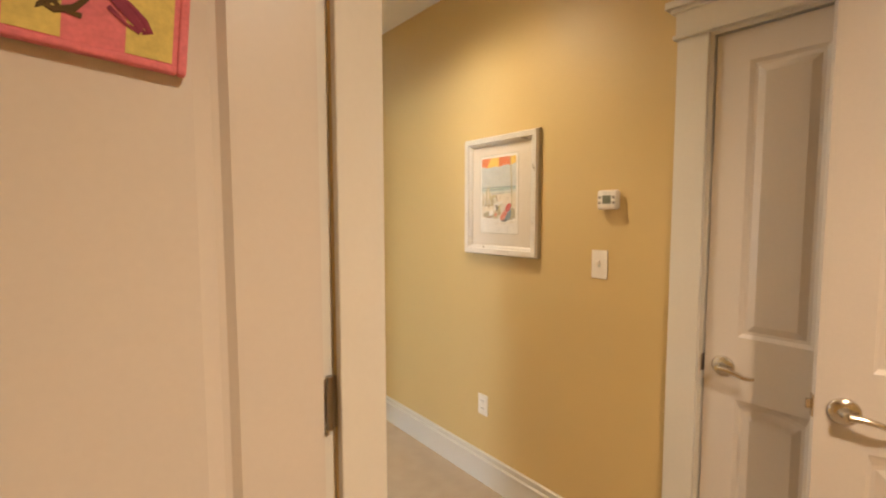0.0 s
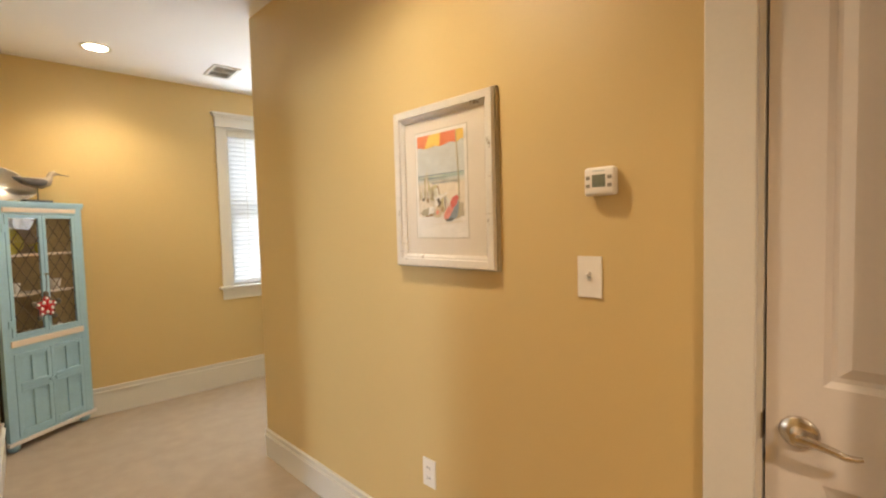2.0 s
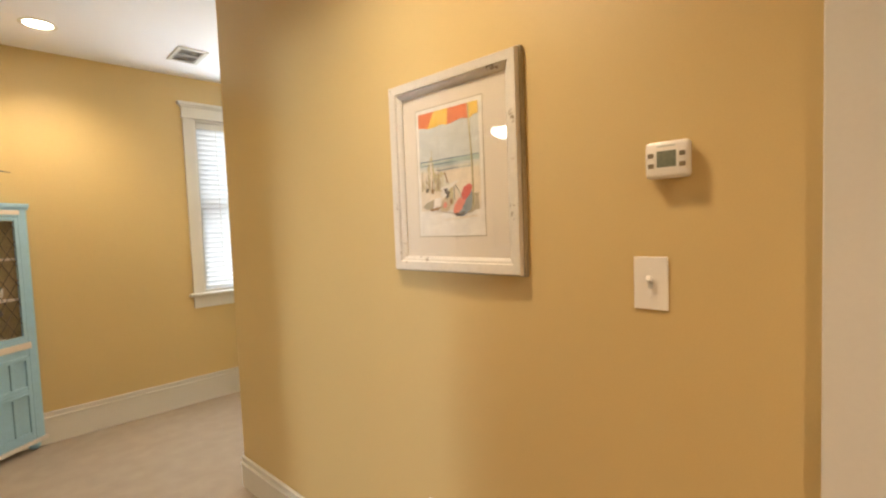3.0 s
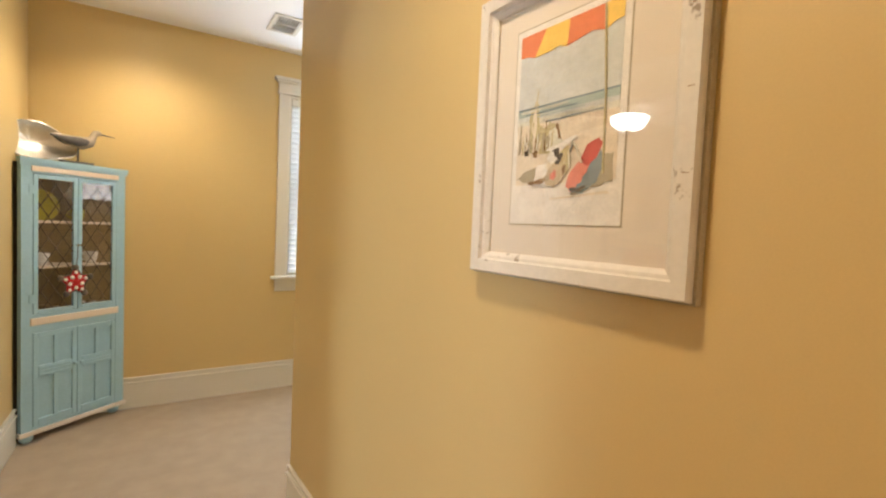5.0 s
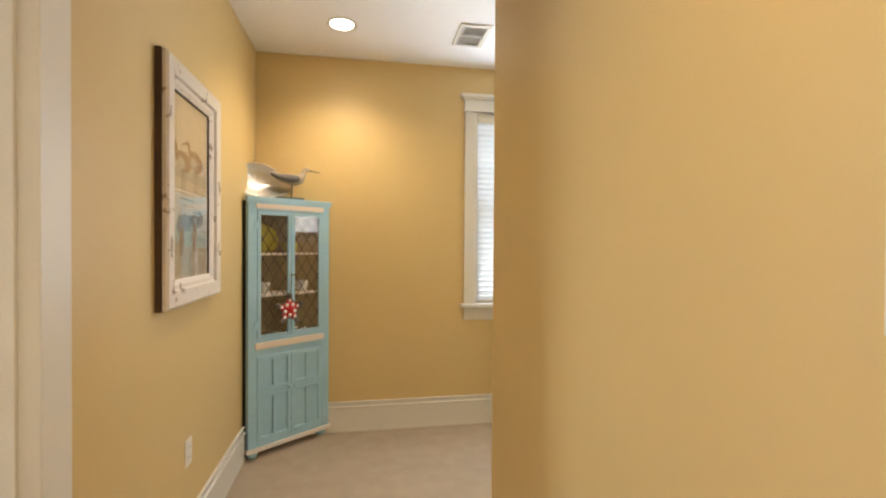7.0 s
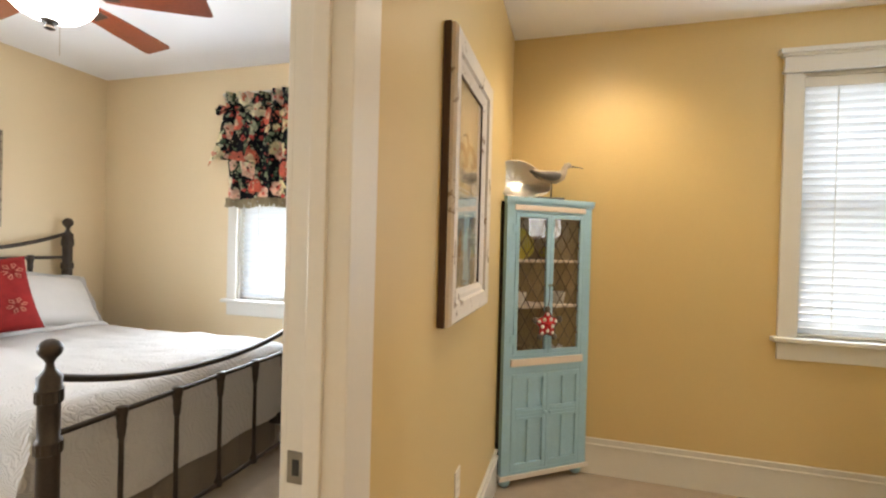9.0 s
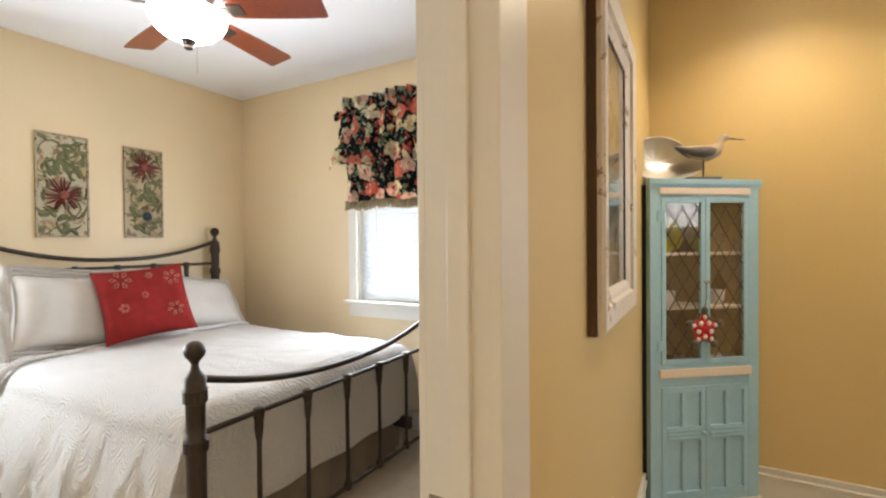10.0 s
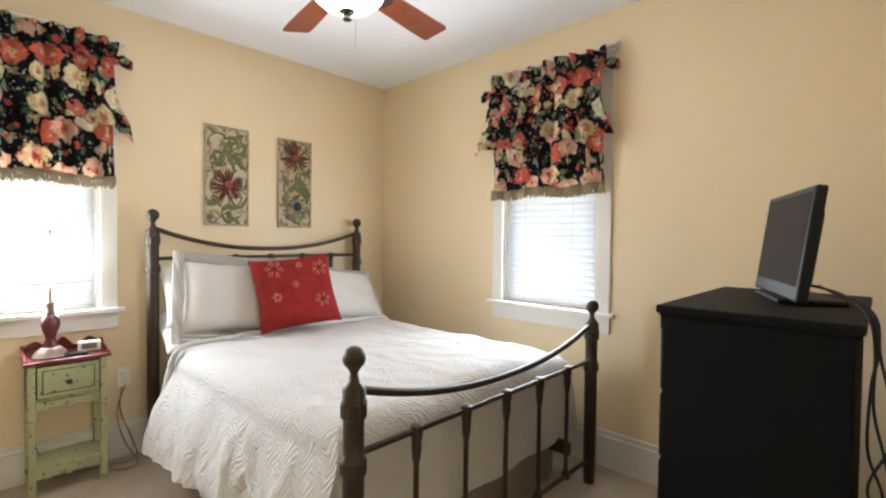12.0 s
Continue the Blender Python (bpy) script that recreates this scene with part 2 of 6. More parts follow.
INK_ORANGE = material("ink_orange", (0.72, 0.22, 0.10), 0.85, vary=0.14, scale=38, fine=160)
INK_YELLOW = material("ink_yellow", (0.8, 0.55, 0.13), 0.85, vary=0.14, scale=38, fine=160)
INK_SKY = material("ink_sky", (0.56, 0.57, 0.54), 0.85, vary=0.14, scale=38, fine=160)
INK_SEA = material("ink_sea", (0.38, 0.46, 0.42), 0.85, vary=0.14, scale=38, fine=160)
INK_FOAM = material("ink_foam", (0.62, 0.60, 0.50), 0.85, vary=0.14, scale=38, fine=160)
INK_SAND = material("ink_sand", (0.70, 0.61, 0.48), 0.85, vary=0.14, scale=38, fine=160)
INK_SHADE = material("ink_shade", (0.42, 0.36, 0.25), 0.85, vary=0.14, scale=38, fine=160)
INK_RED = material("ink_red", (0.56, 0.11, 0.09), 0.85, vary=0.14, scale=38, fine=160)
INK_BLUE = material("ink_blue", (0.22, 0.27, 0.29), 0.85, vary=0.14, scale=38, fine=160)
INK_DARK = material("ink_dark", (0.12, 0.1, 0.08), 0.85, vary=0.14, scale=38, fine=160)
INK_PAPER = material("ink_paper", (0.74, 0.7, 0.64), 0.85, vary=0.14, scale=38, fine=160)
INK_BROWN = material("ink_brown", (0.3, 0.18, 0.09), 0.85, vary=0.14, scale=38, fine=160)
INK_CORAL = material("ink_coral", (0.68, 0.24, 0.18), 0.85, vary=0.2, scale=38, fine=160)
INK_OLIVE = material("ink_olive", (0.52, 0.45, 0.26), 0.85, vary=0.2, scale=38, fine=160)
LAMPBROWN = material("mottled_tan_glaze", (0.20, 0.12, 0.085), 0.35, vary=0.3, scale=40)
LAMPRED = material("maroon_glaze", (0.10, 0.018, 0.022), 0.25, vary=0.2, scale=25)
LATTICE = material("aged_lead", (0.13, 0.09, 0.055), 0.5, 0.4, vary=0.3, scale=30)
PALEPAINT = chipped("pale_trim_paint", (0.72, 0.66, 0.60), (0.45, 0.36, 0.28), 0.30, 30)
INK_BUFF = material("ink_buff", (0.55, 0.45, 0.3), 0.85, vary=0.14, scale=38, fine=160)
SIGN_PINK = material("sign_pink", (0.72, 0.20, 0.24), 0.85, vary=0.14, scale=38, fine=160)
SIGN_YELLOW = material("sign_yellow", (0.66, 0.54, 0.17), 0.85, vary=0.14, scale=38, fine=160)
SIGN_INK = material("sign_ink", (0.1, 0.06, 0.02), 0.85, vary=0.14, scale=38, fine=160)
SIGN_PURPLE = material("sign_purple", (0.25, 0.04, 0.08), 0.85, vary=0.14, scale=38, fine=160)
TILE_GREEN = material("tile_green", (0.15, 0.15, 0.065), 0.7, vary=0.3, scale=38, fine=160)
TILE_RED = material("tile_red", (0.19, 0.045, 0.035), 0.7, vary=0.3, scale=38, fine=160)
TILE_BLUE = material("tile_blue", (0.025, 0.042, 0.052), 0.85, vary=0.14, scale=38, fine=160)
TILE_TAN = material("tile_tan", (0.4, 0.3, 0.17), 0.85, vary=0.14, scale=38, fine=160)
# brown patches paint the shading between the carved leaves into the ground
PANELPALE = chipped("shade_mottled_cream_ground", (0.44, 0.38, 0.26), (0.20, 0.14, 0.07), 0.47, 15)
PANELTAN = chipped("shade_mottled_tan_ground", (0.40, 0.31, 0.19), (0.17, 0.11, 0.055), 0.50, 15)
# cream edge with dark brown mottling
PANELEDGE = chipped("mottled_cream_edge", (0.38, 0.31, 0.20), (0.10, 0.07, 0.035), 0.45, 40)
LCD = material("lcd", (0.17, 0.18, 0.13), 0.85, vary=0.14, scale=38, fine=160)
CUP_YELLOW = material("cup_yellow", (0.5, 0.42, 0.05), 0.85, vary=0.14, scale=38, fine=160)
PEARL_WHITE = material("pearl_white", (0.78, 0.74, 0.7), 0.85, vary=0.14, scale=38, fine=160)


# ---- mesh helpers ----
def box(bm, x0, x1, y0, y1, z0, z1, bevel=0.0, seg=2):
    m = Matrix.LocRotScale(((x0 + x1) / 2, (y0 + y1) / 2, (z0 + z1) / 2), None, (abs(x1 - x0), abs(y1 - y0), abs(z1 - z0)))
    vs = bmesh.ops.create_cube(bm, size=1, matrix=m)["verts"]
    if bevel:
        es = list({e for v in vs for e in v.link_edges})
        bmesh.ops.bevel(bm, geom=es, offset=bevel, segments=seg, affect="EDGES", profile=0.5)
    return vs


def tube(bm, pts, r, n=8, caps=True):
    """A round bar along points; r is one radius or one for each point."""
    pts = [Vector(p) for p in pts]
    rs = r if isinstance(r, (list, tuple)) else [r] * len(pts)
    rings, side = [], None
    for i, p in enumerate(pts):
        d = (pts[min(i + 1, len(pts) - 1)] - pts[max(i - 1, 0)]).normalized()
        if side is None:
            side = d.orthogonal().normalized()
        side = (side - d * side.dot(d)).normalized()
        up = d.cross(side)
        rings.append([bm.verts.new(p + rs[i] * (side * math.cos(k * math.tau / n) + up * math.sin(k * math.tau / n))) for k in range(n)])
    for a, b in zip(rings, rings[1:]):
        for k in range(n):
            bm.faces.new((a[k], a[(k + 1) % n], b[(k + 1) % n], b[k]))
    if caps:
        bm.faces.new(rings[0][::-1])
        bm.faces.new(rings[-1])


def lathe(bm, profile, x=0.0, y=0.0, z=0.0, n=20):
    """A turned shape round the vertical through x, y; profile rows are (radius, height)."""
    rings = [[bm.verts.new((x + r * math.cos(k * math.tau / n), y + r * math.sin(k * math.tau / n), z + h)) for k in range(n)] for r, h in profile]
    for a, b in zip(rings, rings[1:]):
        for k in range(n):
            bm.faces.new((a[k], a[(k + 1) % n], b[(k + 1) % n], b[k]))
    bm.faces.new(rings[0][::-1])
    bm.faces.new(rings[-1])


def part(name, bm, mat, parent=None, label="", smooth=False, m=None):
    """Links a bmesh as one mesh object, under parent where there is one."""
    bmesh.ops.recalc_face_normals(bm, faces=bm.faces)
    me = bpy.data.meshes.new(name)
    bm.to_mesh(me)
    bm.free()
    if smooth:
        me.polygons.foreach_set("use_smooth", [True] * len(me.polygons))
        me.set_sharp_from_angle(angle=radians(50))
    for one in (mat if isinstance(mat, (list, tuple)) else [mat]):
        me.materials.append(one)
    ob = new(name, me)
    if parent:
        ob.parent = parent
    if m is not None:
        ob.matrix_basis = m
    if label:
        tagged(ob, label)
    return ob


def boxes(name, rows, mat, parent=None, bevel=0.0, label="", m=None):
    bm = bmesh.new()
    for r in rows:
        box(bm, *r, bevel=bevel)
    return part(name, bm, mat, parent, label, m=m)


def thing(name, m, label, category, group=""):
    ob = new(name)
    ob.empty_display_size = 0.1
    ob.matrix_basis = m
    return tagged(ob, label, category, group)


def structure(ob, label="", category=""):
    return tagged(ob, label, category, kind="structure")


# ---- the large structure ----
H = 2.74
NORTH, WESTX, HALLX = 4.91, -3.21, 0.30
RW = pose(1.70, 0.9, 0, 0, 0, 3.09)

structure(boxes("floor", [(-3.4, 3.6, -2.2, 5.1, -0.1, 0)], CARPET), "beige cut-pile carpet floor", "floor")
structure(boxes("ceiling", [(-3.4, 3.6, -2.2, 5.1, H, H + 0.1)], CEIL), "smooth white painted ceiling", "ceiling")
T = 0.16
# window openings are 0.71 wide, from 0.93 to 2.39
structure(boxes("wall_north_bedroom", [(WESTX - T, -1.82, NORTH, NORTH + T, 0, H), (-1.11, 0.25, NORTH, NORTH + T, 0, H), (-1.82, -1.11, NORTH, NORTH + T, 0, 0.93), (-1.82, -1.11, NORTH, NORTH + T, 2.40, H)], CREAM), "cream painted wall", "wall")
structure(boxes("wall_north_hall", [(0.25, 1.90, NORTH, NORTH + T, 0, H), (2.61, 3.5, NORTH, NORTH + T, 0, H), (1.90, 2.61, NORTH, NORTH + T, 0, 0.93), (1.90, 2.61, NORTH, NORTH + T, 2.40, H)], GOLD), "golden yellow painted wall", "wall")
structure(boxes("wall_west_bedroom", [(WESTX - T, WESTX, 2.775, NORTH, 0, H), (WESTX - T, WESTX, 0.8, 2.065, 0, H), (WESTX - T, WESTX, 2.065, 2.775, 0, 0.93), (WESTX - T, WESTX, 2.065, 2.775, 2.40, H)], CREAM), "cream painted wall", "wall")
structure(boxes("wall_south_bedroom", [(WESTX - T, 0.20, 0.80, 0.95, 0, H)], CREAM), "cream painted wall", "wall")
DY0, DY1, DH = 1.85, 2.665, 2.05


def split_wall(name, rows_a, mat):
    return structure(boxes(name, rows_a, mat), "painted partition wall", "wall")


split_wall("wall_partition_bedroom", [(0.20, 0.25, DY1 + 0.02, NORTH, 0, H), (0.20, 0.25, 0.80, DY0 - 0.02, 0, H), (0.20, 0.25, DY0 - 0.02, DY1 + 0.02, DH + 0.02, H)], CREAM)
split_wall("wall_partition_hall", [(0.25, HALLX, DY1 + 0.02, NORTH, 0, H), (0.25, HALLX, 0.80, DY0 - 0.02, 0, H), (0.25, HALLX, DY0 - 0.02, DY1 + 0.02, DH + 0.02, H)], GOLD)
# the corner by the starting place
structure(boxes("wall_start", [(-1.2, -0.473, 0.63, 0.80, 0, H), (0.327, 0.412, 0.63, 0.80, 0, H), (-0.473, 0.327, 0.63, 0.80, 2.06, H)], GOLD), "golden yellow painted wall with a doorway", "wall")
# wall with the beach print, in its own frame: y along it, x into it
structure(boxes("wall_east", [(0, 0.12, -0.22, 2.40, 0, H), (0, 0.12, -0.66, -0.22, 2.11, H), (0, 0.12, -0.80, -0.66, 0, H)], GOLD, m=RW), "golden yellow painted wall", "wall")
end = RW @ Vector((0, 2.40, 0))
structure(boxes("wall_nook_south", [(end.x + 0.11, 3.5, end.y - 0.12, end.y, 0, H)], GOLD), "golden yellow painted wall", "wall")
structure(boxes("wall_nook_east", [(3.35, 3.5, end.y, 3.49, 0, H), (3.35, 3.5, 3.99, NORTH, 0, H), (3.35, 3.5, 3.49, 3.99, 0, 1.485), (3.35, 3.5, 3.49, 3.99, 2.40, H)], GOLD), "golden yellow painted wall", "wall")
structure(boxes("wall_closing", [(-1.35, -1.2, -2.1, 0.80, 0, H), (-1.2, 2.3, -2.1, -1.95, 0, H), (2.15, 2.3, -1.95, 0.25, 0, H), (1.86, 2.3, 0.13, 0.25, 0, H), (1.9, 2.3, 0.25, 0.9, 0, H)], GOLD), "golden yellow painted wall", "wall")


# ---- trim of doors, windows and floors ----
def add(name, rows, mat, parent, bevel=0.0, label=""):
    return boxes(name, rows, mat, parent, bevel, label)


def baseboard(name, x0, y0, x1, y1, height=0.19):
    """A moulded board along the foot of a wall; the room lies to the left of the way from the first point to the second."""
    d = math.hypot(x1 - x0, y1 - y0)
    bm = bmesh.new()
    box(bm, 0, d, 0.0005, 0.016, 0, height - 0.046)
    box(bm, 0, d, 0.0005, 0.024, height - 0.046, height - 0.034, bevel=0.003)
    box(bm, 0, d, 0.0005, 0.010, height - 0.034, height - 0.011)
    box(bm, 0, d, 0.0005, 0.018, height - 0.011, height, bevel=0.003)
    return structure(part(name, bm, WHITE, m=pose(x0, y0, 0, 0, 0, math.degrees(math.atan2(y1 - y0, x1 - x0)))), "white painted baseboard with a moulded top edge", "baseboard")


e0, e1 = RW @ Vector((0, -0.12, 0)), RW @ Vector((0, 2.40, 0))
baseboard("baseboard_east", e0.x, e0.y, e1.x, e1.y, 0.175)
baseboard("baseboard_nook_south", e1.x, e1.y + 0.001, 3.35, e1.y + 0.001)
baseboard("baseboard_hall_north", 3.35, NORTH, HALLX, NORTH, 0.222)
baseboard("baseboard_hall_west", HALLX, NORTH, HALLX, DY1 + 0.125, 0.222)
baseboard("baseboard_bed_north", 0.20, NORTH, WESTX, NORTH, 0.222)
baseboard("baseboard_bed_west", WESTX, NORTH, WESTX, 0.95, 0.222)
baseboard("baseboard_bed_east", 0.20, DY1 + 0.12, 0.20, NORTH, 0.222)


def casing(parent, w, h, cw=0.11, legs=True):
    """Flat side casings and a head with a cornice round an opening w wide and h high; local x along the wall, y out of it."""
    add("side_casing", [(-w / 2 - cw, -w / 2, 0, 0.02, 0 if legs else 0.02, h)], WHITE, parent, 0.003)
    add("side_casing", [(w / 2, w / 2 + cw, 0, 0.02, 0 if legs else 0.02, h)], WHITE, parent, 0.003)
    add("head_casing", [(-w / 2 - cw - 0.005, w / 2 + cw + 0.005, 0, 0.024, h, h + 0.105), (-w / 2 - cw - 0.012, w / 2 + cw + 0.012, 0, 0.032, h, h + 0.014)], WHITE, parent, 0.002)
    add("cornice", [(-w / 2 - cw - 0.035, w / 2 + cw + 0.035, 0, 0.05, h + 0.105, h + 0.130), (-w / 2 - cw - 0.02, w / 2 + cw + 0.02, 0, 0.036, h + 0.090, h + 0.105)], WHITE, parent, 0.003)


SLAT = None


def window(name, m, label, pitch=0.042, tilt=58):
    """A double-hung window with casing, sill, sashes, panes and a lowered slatted blind; local y points into the room."""
    global SLAT
    w, z0, z1 = 0.71, 0.93, 2.40
    win = structure(new(name), label, "window")
    win.matrix_basis = m
    casing(win, w, z1, 0.085, legs=False)
    for c in list(win.children):
        if c.name.startswith("side_casing"):
            c.data.transform(Matrix.Translation((0, 0, z0 - 0.02)) @ Matrix.Diagonal((1, 1, (z1 - z0 + 0.02) / z1, 1)))
    add("window_sill", [(-w / 2 - 0.115, w / 2 + 0.115, -0.10, 0.055, z0 - 0.025, z0)], WHITE, win, 0.004)
    add("apron", [(-w / 2 - 0.085, w / 2 + 0.085, 0, 0.018, z0 - 0.125, z0 - 0.026)], WHITE, win, 0.003)
    add("window_frame", [(-w / 2, -w / 2 + 0.018, -0.158, -0.001, z0, z1), (w / 2 - 0.018, w / 2, -0.158, -0.001, z0, z1), (-w / 2 + 0.018, w / 2 - 0.018, -0.158, -0.001, z1 - 0.018, z1)], WHITE, win)
    mid = (z0 + z1) / 2
    for lo, hi, y in ((z0 + 0.001, mid + 0.02, -0.075), (mid - 0.02, z1 - 0.019, -0.115)):
        a, b = -w / 2 + 0.019, w / 2 - 0.019
        sash = add("sash", [(a, a + 0.04, y - 0.035, y, lo, hi), (b - 0.04, b, y - 0.035, y, lo, hi), (a + 0.04, b - 0.04, y - 0.035, y, lo, lo + 0.045), (a + 0.04, b - 0.04, y - 0.035, y, hi - 0.04, hi)], WHITE, win, 0.002)
        pane = add("pane", [(a + 0.04, b - 0.04, y - 0.02, y - 0.016, lo + 0.045, hi - 0.04)], GLASS, sash)
        pane.visible_shadow = False
    blind = add("blind_rail", [(-w / 2 + 0.022, w / 2 - 0.022, -0.055, -0.008, z1 - 0.075, z1 - 0.02), (-w / 2 + 0.025, w / 2 - 0.025, -0.05, -0.015, z0 + 0.001, z0 + 0.018)], WHITE, win, 0.003, "white head rail and bottom rail of the blind")
    if SLAT is None:
        bm = bmesh.new()
        box(bm, -w / 2 + 0.025, w / 2 - 0.025, -0.024, 0.024, -0.0012, 0.0012)
        bmesh.ops.subdivide_edges(bm, edges=[e for e in bm.edges if abs(e.verts[0].co.y - e.verts[1].co.y) > 0.01], cuts=1)
        for v in bm.verts:
            v.co.z += 0.004 * (1 - (v.co.y / 0.024) ** 2)
        SLAT = bpy.data.meshes.new("slat")
        bm.to_mesh(SLAT)
        bm.free()
        SLAT.materials.append(BLIND)
    z = z0 + 0.034
    while z < z1 - 0.085:
        s = new("slat", SLAT)
        s.parent = blind
        s.matrix_basis = pose(0, -0.032, z, tilt + random.uniform(-2, 2), 0, 0)
        z += pitch
    for x in (-w / 4, w / 4):
        add("ladder_cord", [(x - 0.0015, x + 0.0015, -0.009, -0.006, z0 + 0.03, z1 - 0.06)], WHITE, blind)
    return win


window("window_1", pose(2.255, NORTH, 0, 0, 0, 180), "white double-hung window with lowered white blind", 0.042)
window("window_2", pose(-1.465, NORTH, 0, 0, 0, 180), "white double-hung window with lowered blind behind a floral valance")
window("window_3", pose(WESTX, 2.42, 0, 0, 0, -90), "white double-hung window with lowered blind behind a floral valance")
for k, (row, mat) in enumerate((((-3.0, 3.6, 6.2, 6.22, -0.5, 4.5), OUTDOOR), ((-4.6, -4.58, 0.5, 5.0, -0.5, 4.5), HAZE), ((4.8, 4.82, 2.4, 5.4, -0.5, 4.5), SUNNY))):
    structure(boxes("backdrop_%d" % (k + 1), [row], mat), "bright hazy daylight outside the windows", "backdrop")



def high_window(name, m, w, z0, z1, label):
    """A fixed window with casing, sill and one pane; local y points into the room."""
    win = structure(new(name), label, "window")
    win.matrix_basis = m
    c = 0.085
    add("side_casing", [(-w / 2 - c, -w / 2, 0, 0.02, z0, z1)], WHITE, win, 0.003)
    add("side_casing", [(w / 2, w / 2 + c, 0, 0.02, z0, z1)], WHITE, win, 0.003)
    add("head_casing", [(-w / 2 - c, w / 2 + c, 0, 0.024, z1, z1 + 0.105)], WHITE, win, 0.002)
    add("window_sill", [(-w / 2 - 0.115, w / 2 + 0.115, -0.08, 0.05, z0 - 0.025, z0)], WHITE, win, 0.004)
    add("apron", [(-w / 2 - c, w / 2 + c, 0, 0.018, z0 - 0.115, z0 - 0.026)], WHITE, win, 0.003)
    a = w / 2
    frame_part = add("window_frame", [(-a, -a + 0.04, -0.12, -0.08, z0, z1), (a - 0.04, a, -0.12, -0.08, z0, z1), (-a + 0.04, a - 0.04, -0.12, -0.08, z0, z0 + 0.045), (-a + 0.04, a - 0.04, -0.12, -0.08, z1 - 0.04, z1)], WHITE, win, 0.002)
    pane = add("pane", [(-a + 0.04, a - 0.04, -0.102, -0.098, z0 + 0.045, z1 - 0.04)], GLASS, frame_part)
    pane.visible_shadow = False
    return win


high_window("window_4", pose(3.35, 3.74, 0, 0, 0, 90), 0.50, 1.485, 2.40, "small high window with white casing and clear glass")

# bedroom doorway: jambs, stops and casings
dw = structure(new("door_1"), "white cased doorway without its door in view", "doorway")
dw.matrix_basis = pose(HALLX, (DY0 + DY1) / 2, 0, 0, 0, -90)
half = (DY1 - DY0) / 2
casing(dw, 2 * half, DH, 0.115)
add("jamb", [(-half - 0.02, -half, -0.103, 0.004, 0, DH)], WHITE, dw, 0.002)
add("jamb", [(half, half + 0.02, -0.103, 0.004, 0, DH)], WHITE, dw, 0.002)
add("head_jamb", [(-half - 0.02, half + 0.02, -0.103, 0.004, DH, DH + 0.02)], WHITE, dw, 0.002)
add("door_stop", [(-half, -half + 0.011, -0.060, -0.025, 0, DH - 0.002)], WHITE, dw, 0.002)
add("door_stop", [(half - 0.011, half, -0.060, -0.025, 0, DH - 0.002)], WHITE, dw, 0.002)
strike = add("strike_plate", [(-half - 0.001, -half + 0.0015, -0.098, -0.064, 0.94, 1.00)], STEEL, dw, 0, "steel strike plate")
add("latch_hole", [(-half + 0.0012, -half + 0.0022, -0.087, -0.073, 0.955, 0.985)], DARKHOLE, strike)
back_casing = add("back_casing", [(-half - 0.115, -half, -0.116, -0.100, 0, DH + 0.1), (half, half + 0.115, -0.116, -0.100, 0, DH + 0.1), (-half, half, -0.116, -0.100, DH, DH + 0.1)], WHITE, dw, 0.003)


def lever(parent, x, z, y, turn=1):
    """A round rose with a swept lever; turn says to which side it points. Local y is out of the door's face."""
    bm = bmesh.new()
    lathe(bm, [(0.036, 0), (0.037, 0.004), (0.033, 0.010), (0.016, 0.013), (0.012, 0.03), (0.012, 0.045)], n=24)
    bmesh.ops.rotate(bm, verts=bm.verts, matrix=Matrix.Rotation(radians(-90), 3, "X"))
    bmesh.ops.translate(bm, verts=bm.verts, vec=(x, y, z))
    rose = part("rose", bm, BRASSY, parent, "brushed nickel rose and lever", smooth=True)
    bm = bmesh.new()
    tube(bm, [(x, y + 0.045, z), (x + turn * 0.025, y + 0.048, z + 0.001), (x + turn * 0.055, y + 0.05, z - 0.004), (x + turn * 0.078, y + 0.048, z - 0.012), (x + turn * 0.095, y + 0.046, z - 0.012), (x + turn * 0.106, y + 0.044, z - 0.009)], [0.011, 0.0095, 0.0085, 0.0075, 0.0065, 0.005], 10)
    part("lever", bm, BRASSY, rose, smooth=True)
    return rose


def panel_door(parent, w, h, m, stile=0.115, split=(0.865, 1.08), thick=0.035):
    """A two-panel leaf in the local frame: x from 0 to w, y from -thick to 0 (its face), with an arched lower panel."""
    z0 = 0.006
    leaf = add("leaf", [(0, stile, -thick, 0, z0, h), (w - stile, w, -thick, 0, z0, h), (stile, w - stile, -thick, 0, z0, 0.22), (stile, w - stile, -thick, 0, split[0], split[1]), (stile, w - stile, -thick, 0, h - stile, h)], DOORWHITE, parent)
    leaf.matrix_basis = m
    for a, b in ((0.22, split[0]), (split[1], h - stile)):
        bm = bmesh.new()
        x0, x1 = stile, w - stile
        rings = []
        for inset, dy in ((0, 0), (0.012, -0.010), (0.022, -0.011), (0.045, -0.003), (0.06, -0.003)):
            arch = 0.02 if b == split[0] and inset > 0 else 0.0
            top = [(x1 - inset + (x0 - x1 + 2 * inset) * k / 8, dy, b - inset - arch * (abs(k / 4 - 1) ** 2)) for k in range(9)]
            ring = [bm.verts.new(p) for p in [(x0 + inset, dy, a + inset), (x1 - inset, dy, a + inset)] + top]
            rings.append(ring)
        for p, q in zip(rings, rings[1:]):
            n = len(p)
            for k in range(n):
                bm.faces.new((p[k], p[(k + 1) % n], q[(k + 1) % n], q[k]))
        bm.faces.new(rings[-1])
        part("panel", bm, DOORWHITE, leaf)
    return leaf


